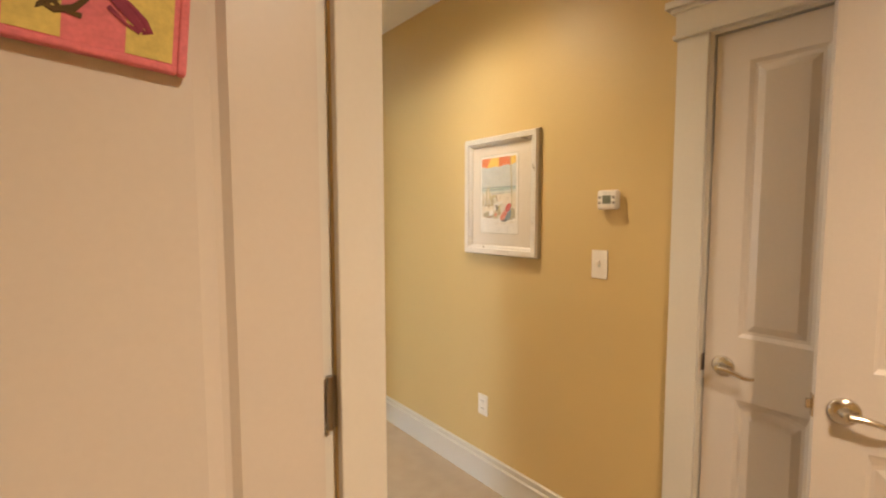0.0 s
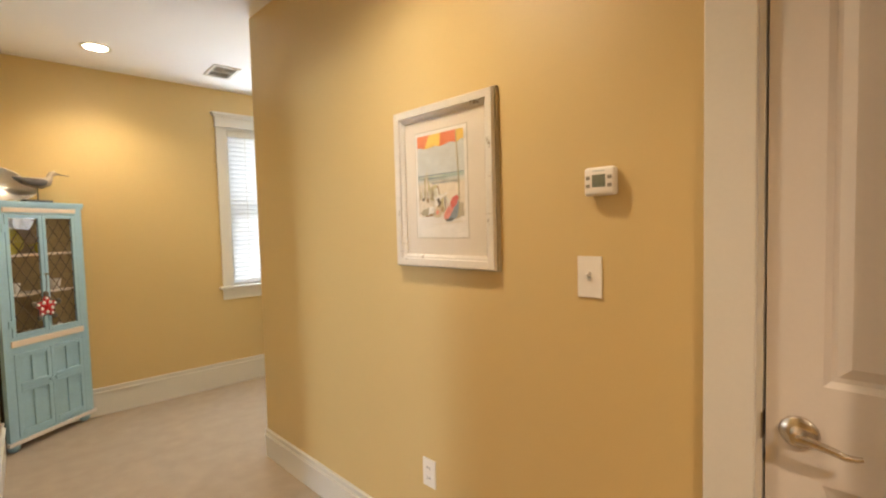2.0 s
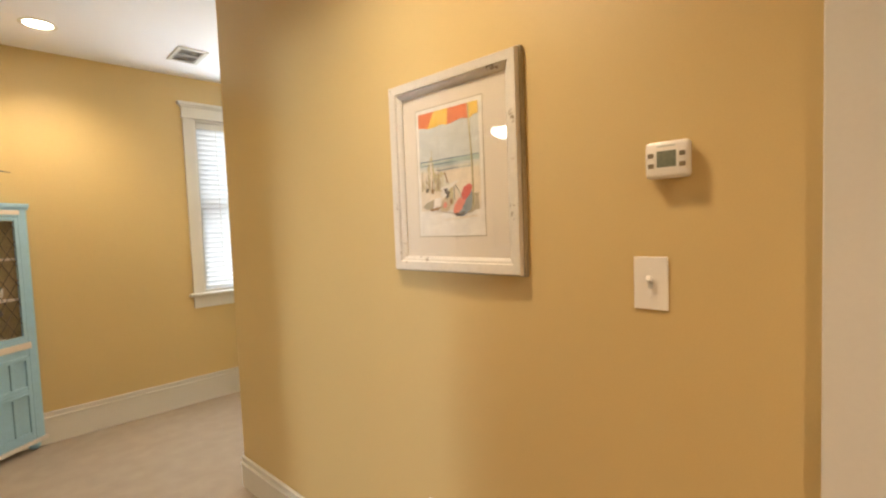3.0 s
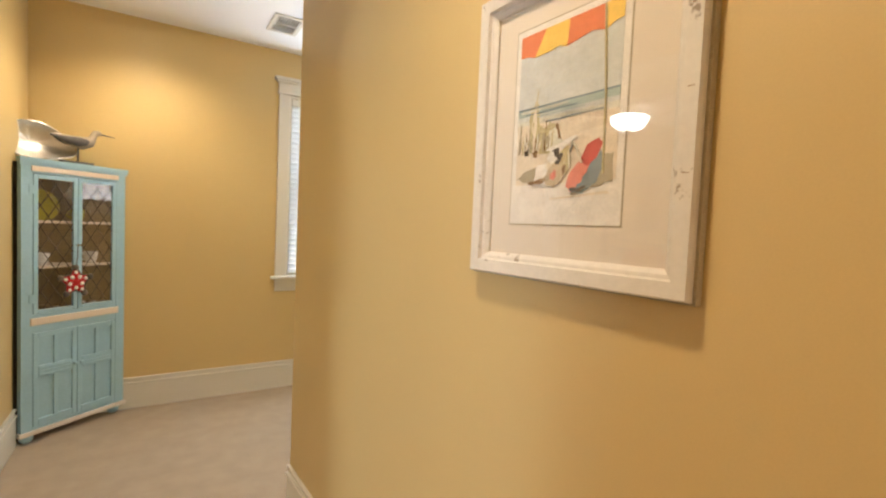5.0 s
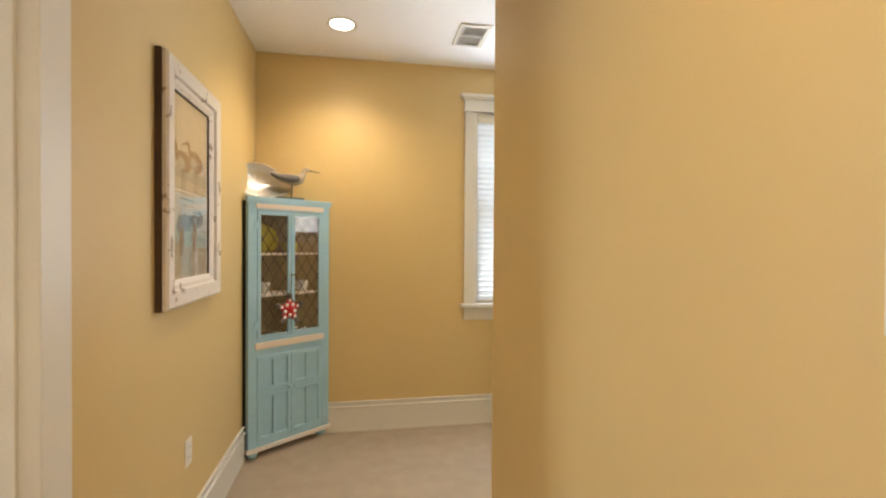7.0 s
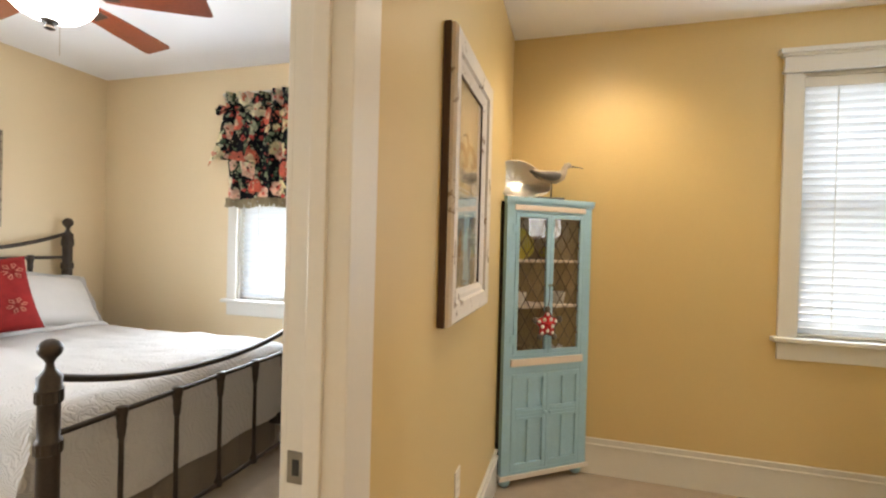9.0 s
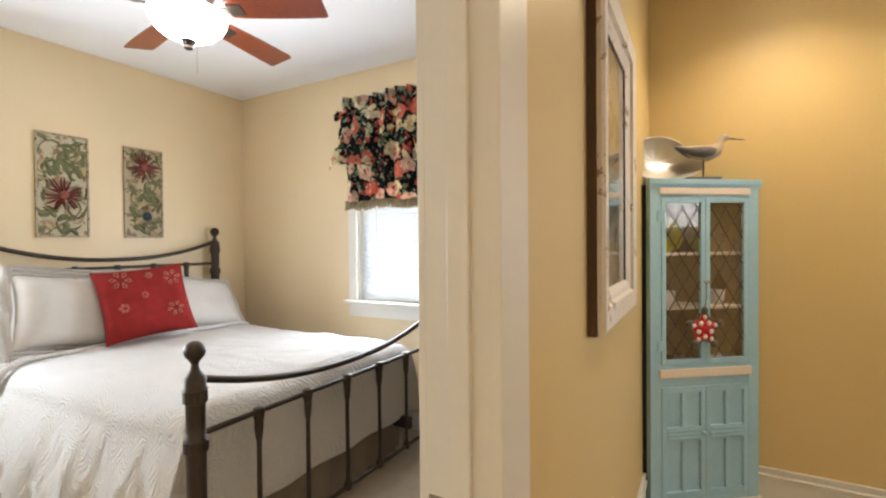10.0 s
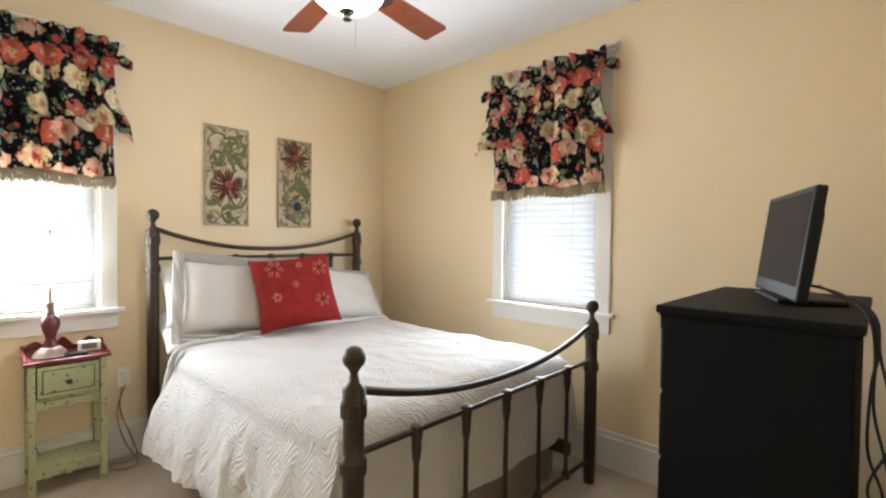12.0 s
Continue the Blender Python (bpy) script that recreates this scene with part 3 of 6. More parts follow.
def hinge(parent, x, y, z, mat=STEEL):
    bm = bmesh.new()
    tube(bm, [(x, y, z - 0.045), (x, y, z + 0.045)], 0.006, 10)
    box(bm, x - 0.012, x + 0.002, y - 0.004, y - 0.001, z - 0.044, z + 0.044)
    return part("hinge", bm, mat, parent)



# closed narrow closet door in the wall with the print
d2 = structure(new("door_2"), "closed narrow white two-panel closet door with nickel lever", "door")
d2.matrix_basis = RW @ pose(0, -0.44, 0, 0, 0, 90)
cw = 0.44
casing(d2, cw, 2.11, 0.105)
add("jamb", [(-cw / 2, -cw / 2 + 0.012, -0.10, 0.003, 0, 2.11)], WHITE, d2)
add("jamb", [(cw / 2 - 0.012, cw / 2, -0.10, 0.003, 0, 2.11)], WHITE, d2)
add("head_jamb", [(-cw / 2 + 0.012, cw / 2 - 0.012, -0.10, 0.003, 2.098, 2.11)], WHITE, d2)
panel_door(d2, cw - 0.034, 2.092, pose(-cw / 2 + 0.017, -0.008, 0), stile=0.10)
lever(d2, cw / 2 - 0.078, 0.97, -0.008, -1)
add("strike_plate", [(cw / 2 - 0.013, cw / 2 - 0.010, -0.03, 0.006, 0.94, 1.0)], STEEL, d2, 0, "dark steel strike plate")

# a second door, standing open beside the closet
d3 = structure(new("door_3"), "white two-panel door standing open, with nickel lever", "door")
d3.matrix_basis = pose(1.855, -0.285, 0, 0, 0, 116.8)
panel_door(d3, 0.66, 2.05, pose(0, 0, 0))
lever(d3, 0.66 - 0.062, 0.97, 0, -1)
add("latch", [(0.66, 0.664, -0.03, -0.006, 0.94, 1.0), (0.664, 0.676, -0.023, -0.013, 0.96, 0.985)], BRASSY, d3, 0, "nickel latch plate and bolt")
structure(boxes("wall_jamb_start", [(1.87, 2.03, -1.95, -0.30, 0, H), (1.87, 2.03, -0.30, 0.13, 2.07, H)], GOLD), "golden yellow painted wall", "wall")

# closed door with the hanging sign
d4 = structure(new("door_4"), "closed white panelled door with a child's painted sign", "door")
d4.matrix_basis = pose(-0.073, 0.63, 0, 0, 0, 180)
casing(d4, 0.80, 2.06, 0.085)
add("jamb", [(-0.40, -0.3795, -0.10, -0.008, 0, 2.06)], WHITE, d4)
add("jamb", [(0.386, 0.40, -0.10, 0.002, 0, 2.06)], WHITE, d4)
add("head_jamb", [(-0.386, 0.386, -0.10, 0.002, 2.048, 2.06)], WHITE, d4)
panel_door(d4, 0.761, 2.044, pose(-0.378, 0.0, 0), stile=0.13, split=(0.80, 0.97))
for z in (0.25, 1.18, 1.95):
    hinge(d4, -0.387, 0.004, z)
lever(d4, 0.32, 0.97, 0, -1)

# child's sign: painted board with pink and yellow squares and unreadable brush marks
sign = thing("door_sign", pose(-0.09, 0.618, 1.700, 0, 0, 180) @ pose(0, 0, 0, 0, -5, 0), "pink and yellow hand-painted wooden sign hanging on a door", "sign")
add("board", [(-0.205, 0.205, -0.010, 0.002, 0, 0.27)], SIGN_PINK, sign, 0.002)
add("frame_edge", [(-0.212, -0.201, -0.011, 0.006, -0.006, 0.276), (0.201, 0.212, -0.011, 0.006, -0.006, 0.276), (-0.201, 0.201, -0.011, 0.006, -0.006, 0.004), (-0.201, 0.201, -0.011, 0.006, 0.266, 0.276)], SIGN_PINK, sign, 0.003)
rng = random.Random(5)
for k in range(7):
    x0 = -0.195 + k * 0.056
    if k % 2 == 0:
        add("stripe", [(x0, x0 + 0.050, 0.002, 0.003, 0.006, 0.262)], SIGN_YELLOW, sign)
for row in range(3):
    for k in range(6):
        bm = bmesh.new()
        x, z = -0.150 + k * 0.060, 0.055 + row * 0.076
        p1, p2, turns = rng.uniform(0, 6), rng.uniform(0, 6), rng.uniform(1.1, 1.7)
        pts = [(x + 0.020 * math.sin(a * turns * 1.6 + p1) + 0.010 * a / math.tau, 0.0034, z + 0.020 * math.sin(a * 2.3 + p2)) for a in [q * math.tau / 18 for q in range(19)]]
        tube(bm, pts, [0.0022 + 0.0022 * abs(math.sin(q * 0.7 + p1)) for q in range(19)], 6)
        for v in bm.verts:
            v.co.y = 0.0034 + (v.co.y - 0.0034) * 0.3
        part("brush_mark", bm, SIGN_INK if (k + row) % 3 else SIGN_PURPLE, sign, smooth=True)
bm = bmesh.new()
tube(bm, [(-0.19, 0.0, 0.27), (0, 0.004, 0.36), (0.19, 0.0, 0.27)], 0.002, 6)
part("string", bm, GREYCORD, sign)


# ---- ceiling fixtures ----
def recessed_light(x, y):
    t = thing("recessed_light", pose(x, y, H), "lit round recessed ceiling light with white trim", "ceiling light", "recessed ceiling lights")
    bm = bmesh.new()
    n = 32
    rows = [(0.092, -0.001), (0.094, -0.006), (0.074, -0.008), (0.068, -0.002)]
    rings = [[bm.verts.new((r * math.cos(k * math.tau / n), r * math.sin(k * math.tau / n), z)) for k in range(n)] for r, z in rows]
    for a, b in zip(rings, rings[1:]):
        for k in range(n):
            bm.faces.new((a[k], a[(k + 1) % n], b[(k + 1) % n], b[k]))
    part("trim_ring", bm, WHITE, t, smooth=True)
    bm = bmesh.new()
    lathe(bm, [(0.068, -0.0015), (0.068, -0.003), (0.03, -0.005)], n=28)
    part("lens", bm, CANGLOW, t, "glowing lens", smooth=True)
    return t


recessed_light(0.915, 4.38)
recessed_light(1.0, 1.62)
# unseen fitting for the added lamp behind the start
recessed_light(0.6, -0.9)

vent = thing("ceiling_vent", pose(1.735, 4.375, H), "white metal ceiling air vent with slats", "vent")
add("frame", [(-0.10, -0.075, -0.15, 0.15, -0.012, -0.001), (0.075, 0.10, -0.15, 0.15, -0.012, -0.001), (-0.075, 0.075, -0.15, -0.125, -0.012, -0.001), (-0.075, 0.075, 0.125, 0.15, -0.012, -0.001), (-0.075, 0.075, -0.006, 0.006, -0.012, -0.001)], WHITE, vent, 0.002)
add("backing", [(-0.075, 0.075, -0.125, 0.125, -0.002, -0.001)], GREYCORD, vent)
for k in range(9):
    bm = bmesh.new()
    box(bm, -0.001, 0.001, -0.125, 0.125, -0.008, 0.008)
    part("slat", bm, WHITE, vent, m=pose(-0.066 + k * 0.0165, 0, -0.008, 0, 45, 0))


# ---- things on the hall's walls ----
def picture(name, m, w, h, border, depth, mat, side, label):
    """A frame with mitred mouldings round a backing; local x along the wall, y out of it, z up from the lower edge."""
    t = thing(name, m, label, "picture")
    e, b2 = 0.004, 0.012
    add("frame_side", [(-w / 2 - e, -w / 2 + b2, 0.001, depth * 0.5, -e, h + e), (w / 2 - b2, w / 2 + e, 0.001, depth * 0.5, -e, h + e), (-w / 2 + b2, w / 2 - b2, 0.001, depth * 0.5, -e, b2), (-w / 2 + b2, w / 2 - b2, 0.001, depth * 0.5, h - b2, h + e)], side, t, 0, "unpainted back edge of the frame")
    for a, b, c, d in (((-w / 2, 0), (w / 2, 0), (w / 2 - border, border), (-w / 2 + border, border)),
                       ((-w / 2, h), (w / 2, h), (w / 2 - border, h - border), (-w / 2 + border, h - border)),
                       ((-w / 2, 0), (-w / 2, h), (-w / 2 + border, h - border), (-w / 2 + border, border)),
                       ((w / 2, 0), (w / 2, h), (w / 2 - border, h - border), (w / 2 - border, border))):
        bm = bmesh.new()
        prof = ((0.0, depth * 0.55), (0.0, depth * 0.80), (0.08, depth), (0.62, depth * 0.93), (0.68, depth * 0.70), (0.82, depth * 0.66), (1.0, depth * 0.45), (1.0, 0.002))
        ends = []
        for p, q in ((a, d), (b, c)):
            ends.append([bm.verts.new((p[0] + (q[0] - p[0]) * s, y, p[1] + (q[1] - p[1]) * s)) for s, y in prof])
        n = len(prof)
        for k in range(n):
            bm.faces.new((ends[0][k], ends[0][(k + 1) % n], ends[1][(k + 1) % n], ends[1][k]))
        part("moulding", bm, mat, t)
    return t


def flat_shape(bm, pts, y, thick=0.0006):
    lo = [bm.verts.new((x, y, z)) for x, z in pts]
    hi = [bm.verts.new((x, y + thick, z)) for x, z in pts]
    bm.faces.new(lo)
    bm.faces.new(hi)
    n = len(pts)
    for k in range(n):
        bm.faces.new((lo[k], lo[(k + 1) % n], hi[(k + 1) % n], hi[k]))


def shape(parent, name, mat, pts, y):
    bm = bmesh.new()
    flat_shape(bm, pts, y)
    return part(name, bm, mat, parent)


# beach print; local x runs towards the hall's far end
pw, ph = 0.505, 0.608
pa = picture("framed_beach_print", RW @ pose(0, 0.757, 1.287, 0, 0, 90), pw, ph, 0.046, 0.034, WORNWHITE, INK_SHADE, "beach print with striped umbrella in a worn white frame")
add("mat_board", [(-pw / 2 + 0.04, pw / 2 - 0.04, 0.004, 0.010, 0.04, ph - 0.04)], MATBOARD, pa)
px0, px1, pz0, pz1 = -0.108, 0.134, 0.128, 0.500
add("mat_bevel", [(px0 - 0.016, px1 + 0.016, 0.010, 0.0107, pz0 - 0.020, pz1 + 0.016)], INK_SHADE, pa)
add("inner_mat", [(px0 - 0.013, px1 + 0.013, 0.0107, 0.0114, pz0 - 0.017, pz1 + 0.013)], INK_PAPER, pa)


def P(u, v):
    """From the print's left top corner, as seen, in shares of its width and height."""
    return (px1 - u * (px1 - px0), pz1 - v * (pz1 - pz0))


def brush(name, mat, pts, y, wobble=0.008, seed=0):
    """A painted patch with an uneven brushed edge."""
    rng = random.Random(name + str(seed))
    out = []
    for (u0, v0), (u1, v1) in zip(pts, pts[1:] + pts[:1]):
        for k in range(4):
            s = k / 4
            u, v = u0 + (u1 - u0) * s, v0 + (v1 - v0) * s
            inside = 0.01 < u < 0.99 and 0.01 < v < 0.99
            out.append(P(u + (rng.uniform(-wobble, wobble) if inside else 0), v + (rng.uniform(-wobble, wobble) * 0.7 if inside else 0)))
    return shape(pa, name, mat, out, y)


shape(pa, "sky", INK_SKY, [P(0, 0), P(1, 0), P(1, 0.43), P(0, 0.43)], 0.0116)
brush("sea", INK_SEA, [(0, 0.408), (1, 0.402), (1, 0.452), (0, 0.455)], 0.0123, 0.004)
brush("horizon_line", INK_BLUE, [(0, 0.406), (1, 0.400), (1, 0.410), (0, 0.416)], 0.0131, 0.003)
shape(pa, "surf", INK_FOAM, [P(0, 0.43), P(1, 0.43), P(1, 0.50), P(0, 0.50)], 0.0116)
brush("shallow_water", INK_SKY, [(0, 0.452), (1, 0.447), (1, 0.468), (0, 0.476)], 0.0125, 0.005)
shape(pa, "sand", INK_SAND, [P(0, 0.50), P(1, 0.50), P(1, 0.83), P(0, 0.83)], 0.0116)
shape(pa, "foreground_sand", INK_PAPER, [P(0, 0.83), P(1, 0.83), P(1, 1), P(0, 1)], 0.0116)
for pts, mat in (([(0, 0), (0.28, 0), (0.22, 0.07), (0.16, 0.135), (0.09, 0.12), (0, 0.115)], INK_ORANGE),
                 ([(0.28, 0), (0.52, 0), (0.51, 0.09), (0.50, 0.135), (0.42, 0.118), (0.30, 0.13), (0.16, 0.135), (0.22, 0.07)], INK_YELLOW),
                 ([(0.52, 0), (0.84, 0), (0.85, 0.07), (0.86, 0.125), (0.74, 0.105), (0.62, 0.12), (0.50, 0.135), (0.51, 0.09)], INK_ORANGE),
                 ([(0.84, 0), (1, 0), (1, 0.095), (0.93, 0.10), (0.86, 0.125), (0.85, 0.07)], INK_YELLOW)):
    shape(pa, "umbrella_stripe", mat, [P(u, v) for u, v in pts], 0.0126)
bm = bmesh.new()
tube(bm, [(P(0.845, 0)[0], 0.0132, P(0, 0.0)[1]), (P(0.885, 0)[0], 0.0132, P(0, 0.44)[1]), (P(0.895, 0)[0], 0.0132, P(0, 0.80)[1])], 0.0024, 6)
part("umbrella_pole", bm, INK_OLIVE, pa)
# dune grass and far figures of chairs
brush("dune_grass", INK_OLIVE, [(0.13, 0.62), (0.14, 0.47), (0.19, 0.38), (0.21, 0.31), (0.23, 0.40), (0.27, 0.49), (0.29, 0.60)], 0.0127, 0.02)
brush("dune_grass", INK_SAND, [(0.17, 0.63), (0.19, 0.45), (0.22, 0.37), (0.24, 0.62)], 0.0134, 0.018, 1)
brush("dune_grass", INK_OLIVE, [(0.27, 0.66), (0.29, 0.54), (0.36, 0.50), (0.44, 0.51), (0.45, 0.66)], 0.0129, 0.018, 2)
for k in range(5):
    u = 0.02 + k * 0.068
    brush("chair_slat", INK_FOAM if k % 2 else INK_SHADE, [(u, 0.66), (u + 0.030, 0.655), (u + 0.036, 0.56), (u + 0.010, 0.565)], 0.0136, 0.006, k)
brush("chair_back", INK_FOAM, [(0.34, 0.63), (0.38, 0.55), (0.44, 0.53), (0.52, 0.62), (0.44, 0.66)], 0.0138, 0.008)
brush("chair_edge", INK_BROWN, [(0.43, 0.52), (0.46, 0.525), (0.50, 0.61), (0.47, 0.60)], 0.0145, 0.006)
brush("chair_seat", INK_PAPER, [(0.34, 0.65), (0.62, 0.60), (0.68, 0.60), (0.46, 0.68)], 0.0140, 0.006)
brush("cast_shade", INK_SHADE, [(0.02, 0.79), (0.18, 0.745), (0.30, 0.735), (0.30, 0.80), (0.16, 0.82)], 0.0128, 0.012)
brush("cast_shade", INK_OLIVE, [(0.40, 0.66), (0.56, 0.62), (0.58, 0.74), (0.56, 0.80), (0.42, 0.76)], 0.0128, 0.012, 1)
brush("cast_shade", INK_SHADE, [(0.84, 0.72), (0.98, 0.70), (0.97, 0.84), (0.80, 0.86)], 0.0128, 0.012, 2)
brush("foreground_shade", INK_SAND, [(0.40, 0.905), (0.94, 0.885), (0.96, 0.895), (0.44, 0.92)], 0.0128, 0.006)
brush("towel_fold", INK_PAPER, [(0.24, 0.735), (0.36, 0.715), (0.38, 0.83), (0.22, 0.835)], 0.0136, 0.01)
brush("towel", INK_BUFF, [(0.34, 0.83), (0.38, 0.75), (0.46, 0.72), (0.54, 0.76), (0.52, 0.82), (0.44, 0.85)], 0.0141, 0.012)
brush("towel_spot", INK_CORAL, [(0.40, 0.79), (0.44, 0.76), (0.48, 0.79), (0.44, 0.82)], 0.0149, 0.01)
brush("ball", INK_PAPER, [(0.36, 0.70), (0.40, 0.66), (0.46, 0.66), (0.48, 0.71), (0.42, 0.73)], 0.0148, 0.006)
brush("ball_mark", INK_DARK, [(0.42, 0.66), (0.48, 0.65), (0.49, 0.69), (0.46, 0.70)], 0.0151, 0.008)
brush("ball_mark", INK_DARK, [(0.45, 0.715), (0.50, 0.71), (0.49, 0.735), (0.46, 0.735)], 0.0151, 0.006, 1)
brush("bag", INK_CORAL, [(0.56, 0.85), (0.60, 0.78), (0.72, 0.71), (0.82, 0.66), (0.80, 0.74), (0.70, 0.84), (0.62, 0.88)], 0.0138, 0.006)
brush("bag_mouth", INK_RED, [(0.70, 0.72), (0.76, 0.65), (0.85, 0.63), (0.89, 0.65), (0.84, 0.72), (0.76, 0.76)], 0.0145, 0.006)
brush("bag_side", INK_BLUE, [(0.62, 0.885), (0.71, 0.83), (0.80, 0.74), (0.87, 0.68), (0.90, 0.76), (0.84, 0.84), (0.72, 0.885)], 0.0141, 0.006)
bm = bmesh.new()
tube(bm, [(P(u, 0)[0], 0.0152, P(0, v)[1]) for u, v in ((0.60, 0.755), (0.585, 0.68), (0.62, 0.635), (0.66, 0.67), (0.71, 0.74))], 0.0022, 6)
part("bag_strap", bm, INK_FOAM, pa)
for k in range(11):
    u = 0.03 + k * 0.036
    brush("grass_stroke", (INK_SHADE, INK_OLIVE, INK_BROWN)[k % 3], [(u, 0.66 - 0.01 * (k % 3)), (u + 0.010, 0.66), (u + 0.020, 0.50 + 0.03 * (k * 7 % 4)), (u + 0.013, 0.49 + 0.03 * (k * 7 % 4))], 0.0139, 0.008, k)
for k, (u, v, w, h) in enumerate(((0.10, 0.645, 0.05, 0.035), (0.20, 0.66, 0.06, 0.03), (0.33, 0.585, 0.05, 0.04), (0.47, 0.69, 0.05, 0.04), (0.52, 0.75, 0.04, 0.05), (0.30, 0.80, 0.10, 0.02), (0.60, 0.865, 0.16, 0.018), (0.15, 0.815, 0.20, 0.014))):
    brush("dark_stroke", (INK_DARK, INK_BROWN, INK_SHADE)[k % 3], [(u, v), (u + w, v - 0.012), (u + w * 0.9, v + h * 0.6), (u + w * 0.2, v + h)], 0.0153, 0.010, k)
for k in range(5):
    v = 0.425 + k * 0.017
    brush("wave_line", (INK_FOAM, INK_BLUE, INK_SEA)[k % 3], [(0.02 + 0.07 * k, v), (0.55 + 0.08 * k, v - 0.006), (0.55 + 0.08 * k, v), (0.05 + 0.07 * k, v + 0.006)], 0.0133, 0.004, k)
g = add("glazing", [(-pw / 2 + 0.042, pw / 2 - 0.042, 0.0162, 0.0172, 0.042, ph - 0.042)], GLASS, pa)
g.visible_shadow = False

for x0, z, ln in ((-0.243, 0.19, 0.012), (-0.242, 0.315, 0.010), (-0.244, 0.435, 0.013)):
    add("wear_crack", [(x0, x0 + ln, 0.0312, 0.0338, z, z + 0.001)], INK_BROWN, pa, 0, "dark crack across the moulding")

# tall shorebird print on the other wall; local x runs away from the far end
qw, qh = 0.64, 0.955
pb = picture("framed_shorebird_print", pose(HALLX, 3.615, 1.135, 0, 0, -90), qw, qh, 0.105, 0.046, WORNGREY, DARKWOOD, "shorebird print in a wide weathered white wooden frame")
add("print_ground", [(-qw / 2 + 0.09, qw / 2 - 0.09, 0.004, 0.012, 0.09, qh - 0.09)], INK_BUFF, pb)
add("inner_lip", [(-qw / 2 + 0.099, -qw / 2 + 0.110, 0.012, 0.021, 0.10, qh - 0.10), (qw / 2 - 0.110, qw / 2 - 0.099, 0.012, 0.021, 0.10, qh - 0.10), (-qw / 2 + 0.110, qw / 2 - 0.110, 0.012, 0.021, qh - 0.111, qh - 0.10)], DARKWOOD, pb, 0, "dark inner edge of the frame")


def patch(name, mat, pts, y, wobble=0.006, seed=0):
    """A painted patch with a softened, uneven edge."""
    rng = random.Random(name + str(seed))
    out = []
    for (x0, z0), (x1, z1) in zip(pts, pts[1:] + pts[:1]):
        for k in range(4):
            out.append((x0 + (x1 - x0) * k / 4 + rng.uniform(-wobble, wobble), z0 + (z1 - z0) * k / 4 + rng.uniform(-wobble, wobble)))
    return shape(pb, name, mat, out, y)


def oval(cx, cz, rx, rz, lean=0.0):
    return [(cx + rx * math.cos(a) - lean * rz * math.sin(a), cz + rz * math.sin(a) + lean * rx * math.cos(a)) for a in [i * math.tau / 14 for i in range(14)]]


patch("far_shore", INK_SHADE, [(-0.20, 0.50), (0.20, 0.52), (0.20, 0.56), (-0.20, 0.55)], 0.0122)
patch("water", INK_SEA, [(-0.205, 0.20), (0.205, 0.20), (0.205, 0.40), (-0.205, 0.42)], 0.0122, 0.008)
patch("pale_water", INK_SKY, [(-0.205, 0.30), (0.205, 0.33), (0.205, 0.45), (-0.205, 0.46)], 0.0126, 0.008)
patch("wet_sand", INK_SHADE, [(-0.205, 0.115), (0.205, 0.115), (0.205, 0.25), (-0.205, 0.22)], 0.0129, 0.008)
patch("waterline", INK_PAPER, [(-0.207, 0.457), (0.207, 0.461), (0.207, 0.467), (-0.207, 0.464)], 0.0134, 0.001)
for k, (cx, cz) in enumerate(((-0.06, 0.605), (0.085, 0.585))):
    patch("bird_body", INK_BROWN, oval(cx, cz, 0.085, 0.042, 0.12), 0.0137 + 0.0003 * k, 0.004, k)
    patch("bird_breast", INK_SHADE, oval(cx + 0.03, cz - 0.012, 0.045, 0.026, 0.12), 0.0143 + 0.0003 * k, 0.004, k)
    patch("bird_neck", INK_BROWN, [(cx + 0.055, cz), (cx + 0.075, cz + 0.06), (cx + 0.10, cz + 0.075), (cx + 0.125, cz + 0.06), (cx + 0.10, cz + 0.05), (cx + 0.085, cz)], 0.0149 + 0.0003 * k, 0.002, k)
    patch("bird_bill", INK_DARK, [(cx + 0.115, cz + 0.064), (cx + 0.165, cz + 0.05), (cx + 0.165, cz + 0.046), (cx + 0.115, cz + 0.056)], 0.0155, 0.001, k)
    for q in (-0.012, 0.014):
        patch("bird_leg", INK_DARK, [(cx + q, cz - 0.03), (cx + q + 0.004, cz - 0.14), (cx + q + 0.008, cz - 0.14), (cx + q + 0.006, cz - 0.03)], 0.0158, 0.001, k)
    patch("bird_reflection", INK_BLUE, oval(cx - 0.01, cz - 0.255, 0.080, 0.040, -0.15), 0.0138 + 0.0003 * k, 0.009, k)
    patch("bird_reflection", INK_BROWN, oval(cx + 0.02, cz - 0.33, 0.020, 0.060, 0.1), 0.0145 + 0.0003 * k, 0.007, k + 5)
for k in range(7):
    patch("ripple", (INK_BLUE, INK_FOAM, INK_SHADE)[k % 3], [(-0.19 + 0.03 * k, 0.26 + 0.028 * k), (-0.05 + 0.03 * k, 0.262 + 0.028 * k), (-0.05 + 0.03 * k, 0.267 + 0.028 * k), (-0.19 + 0.03 * k, 0.265 + 0.028 * k)], 0.0152, 0.002, k)
g = add("glazing", [(-qw / 2 + 0.095, qw / 2 - 0.095, 0.0172, 0.0184, 0.095, qh - 0.095)], GLASS, pb)
g.visible_shadow = False

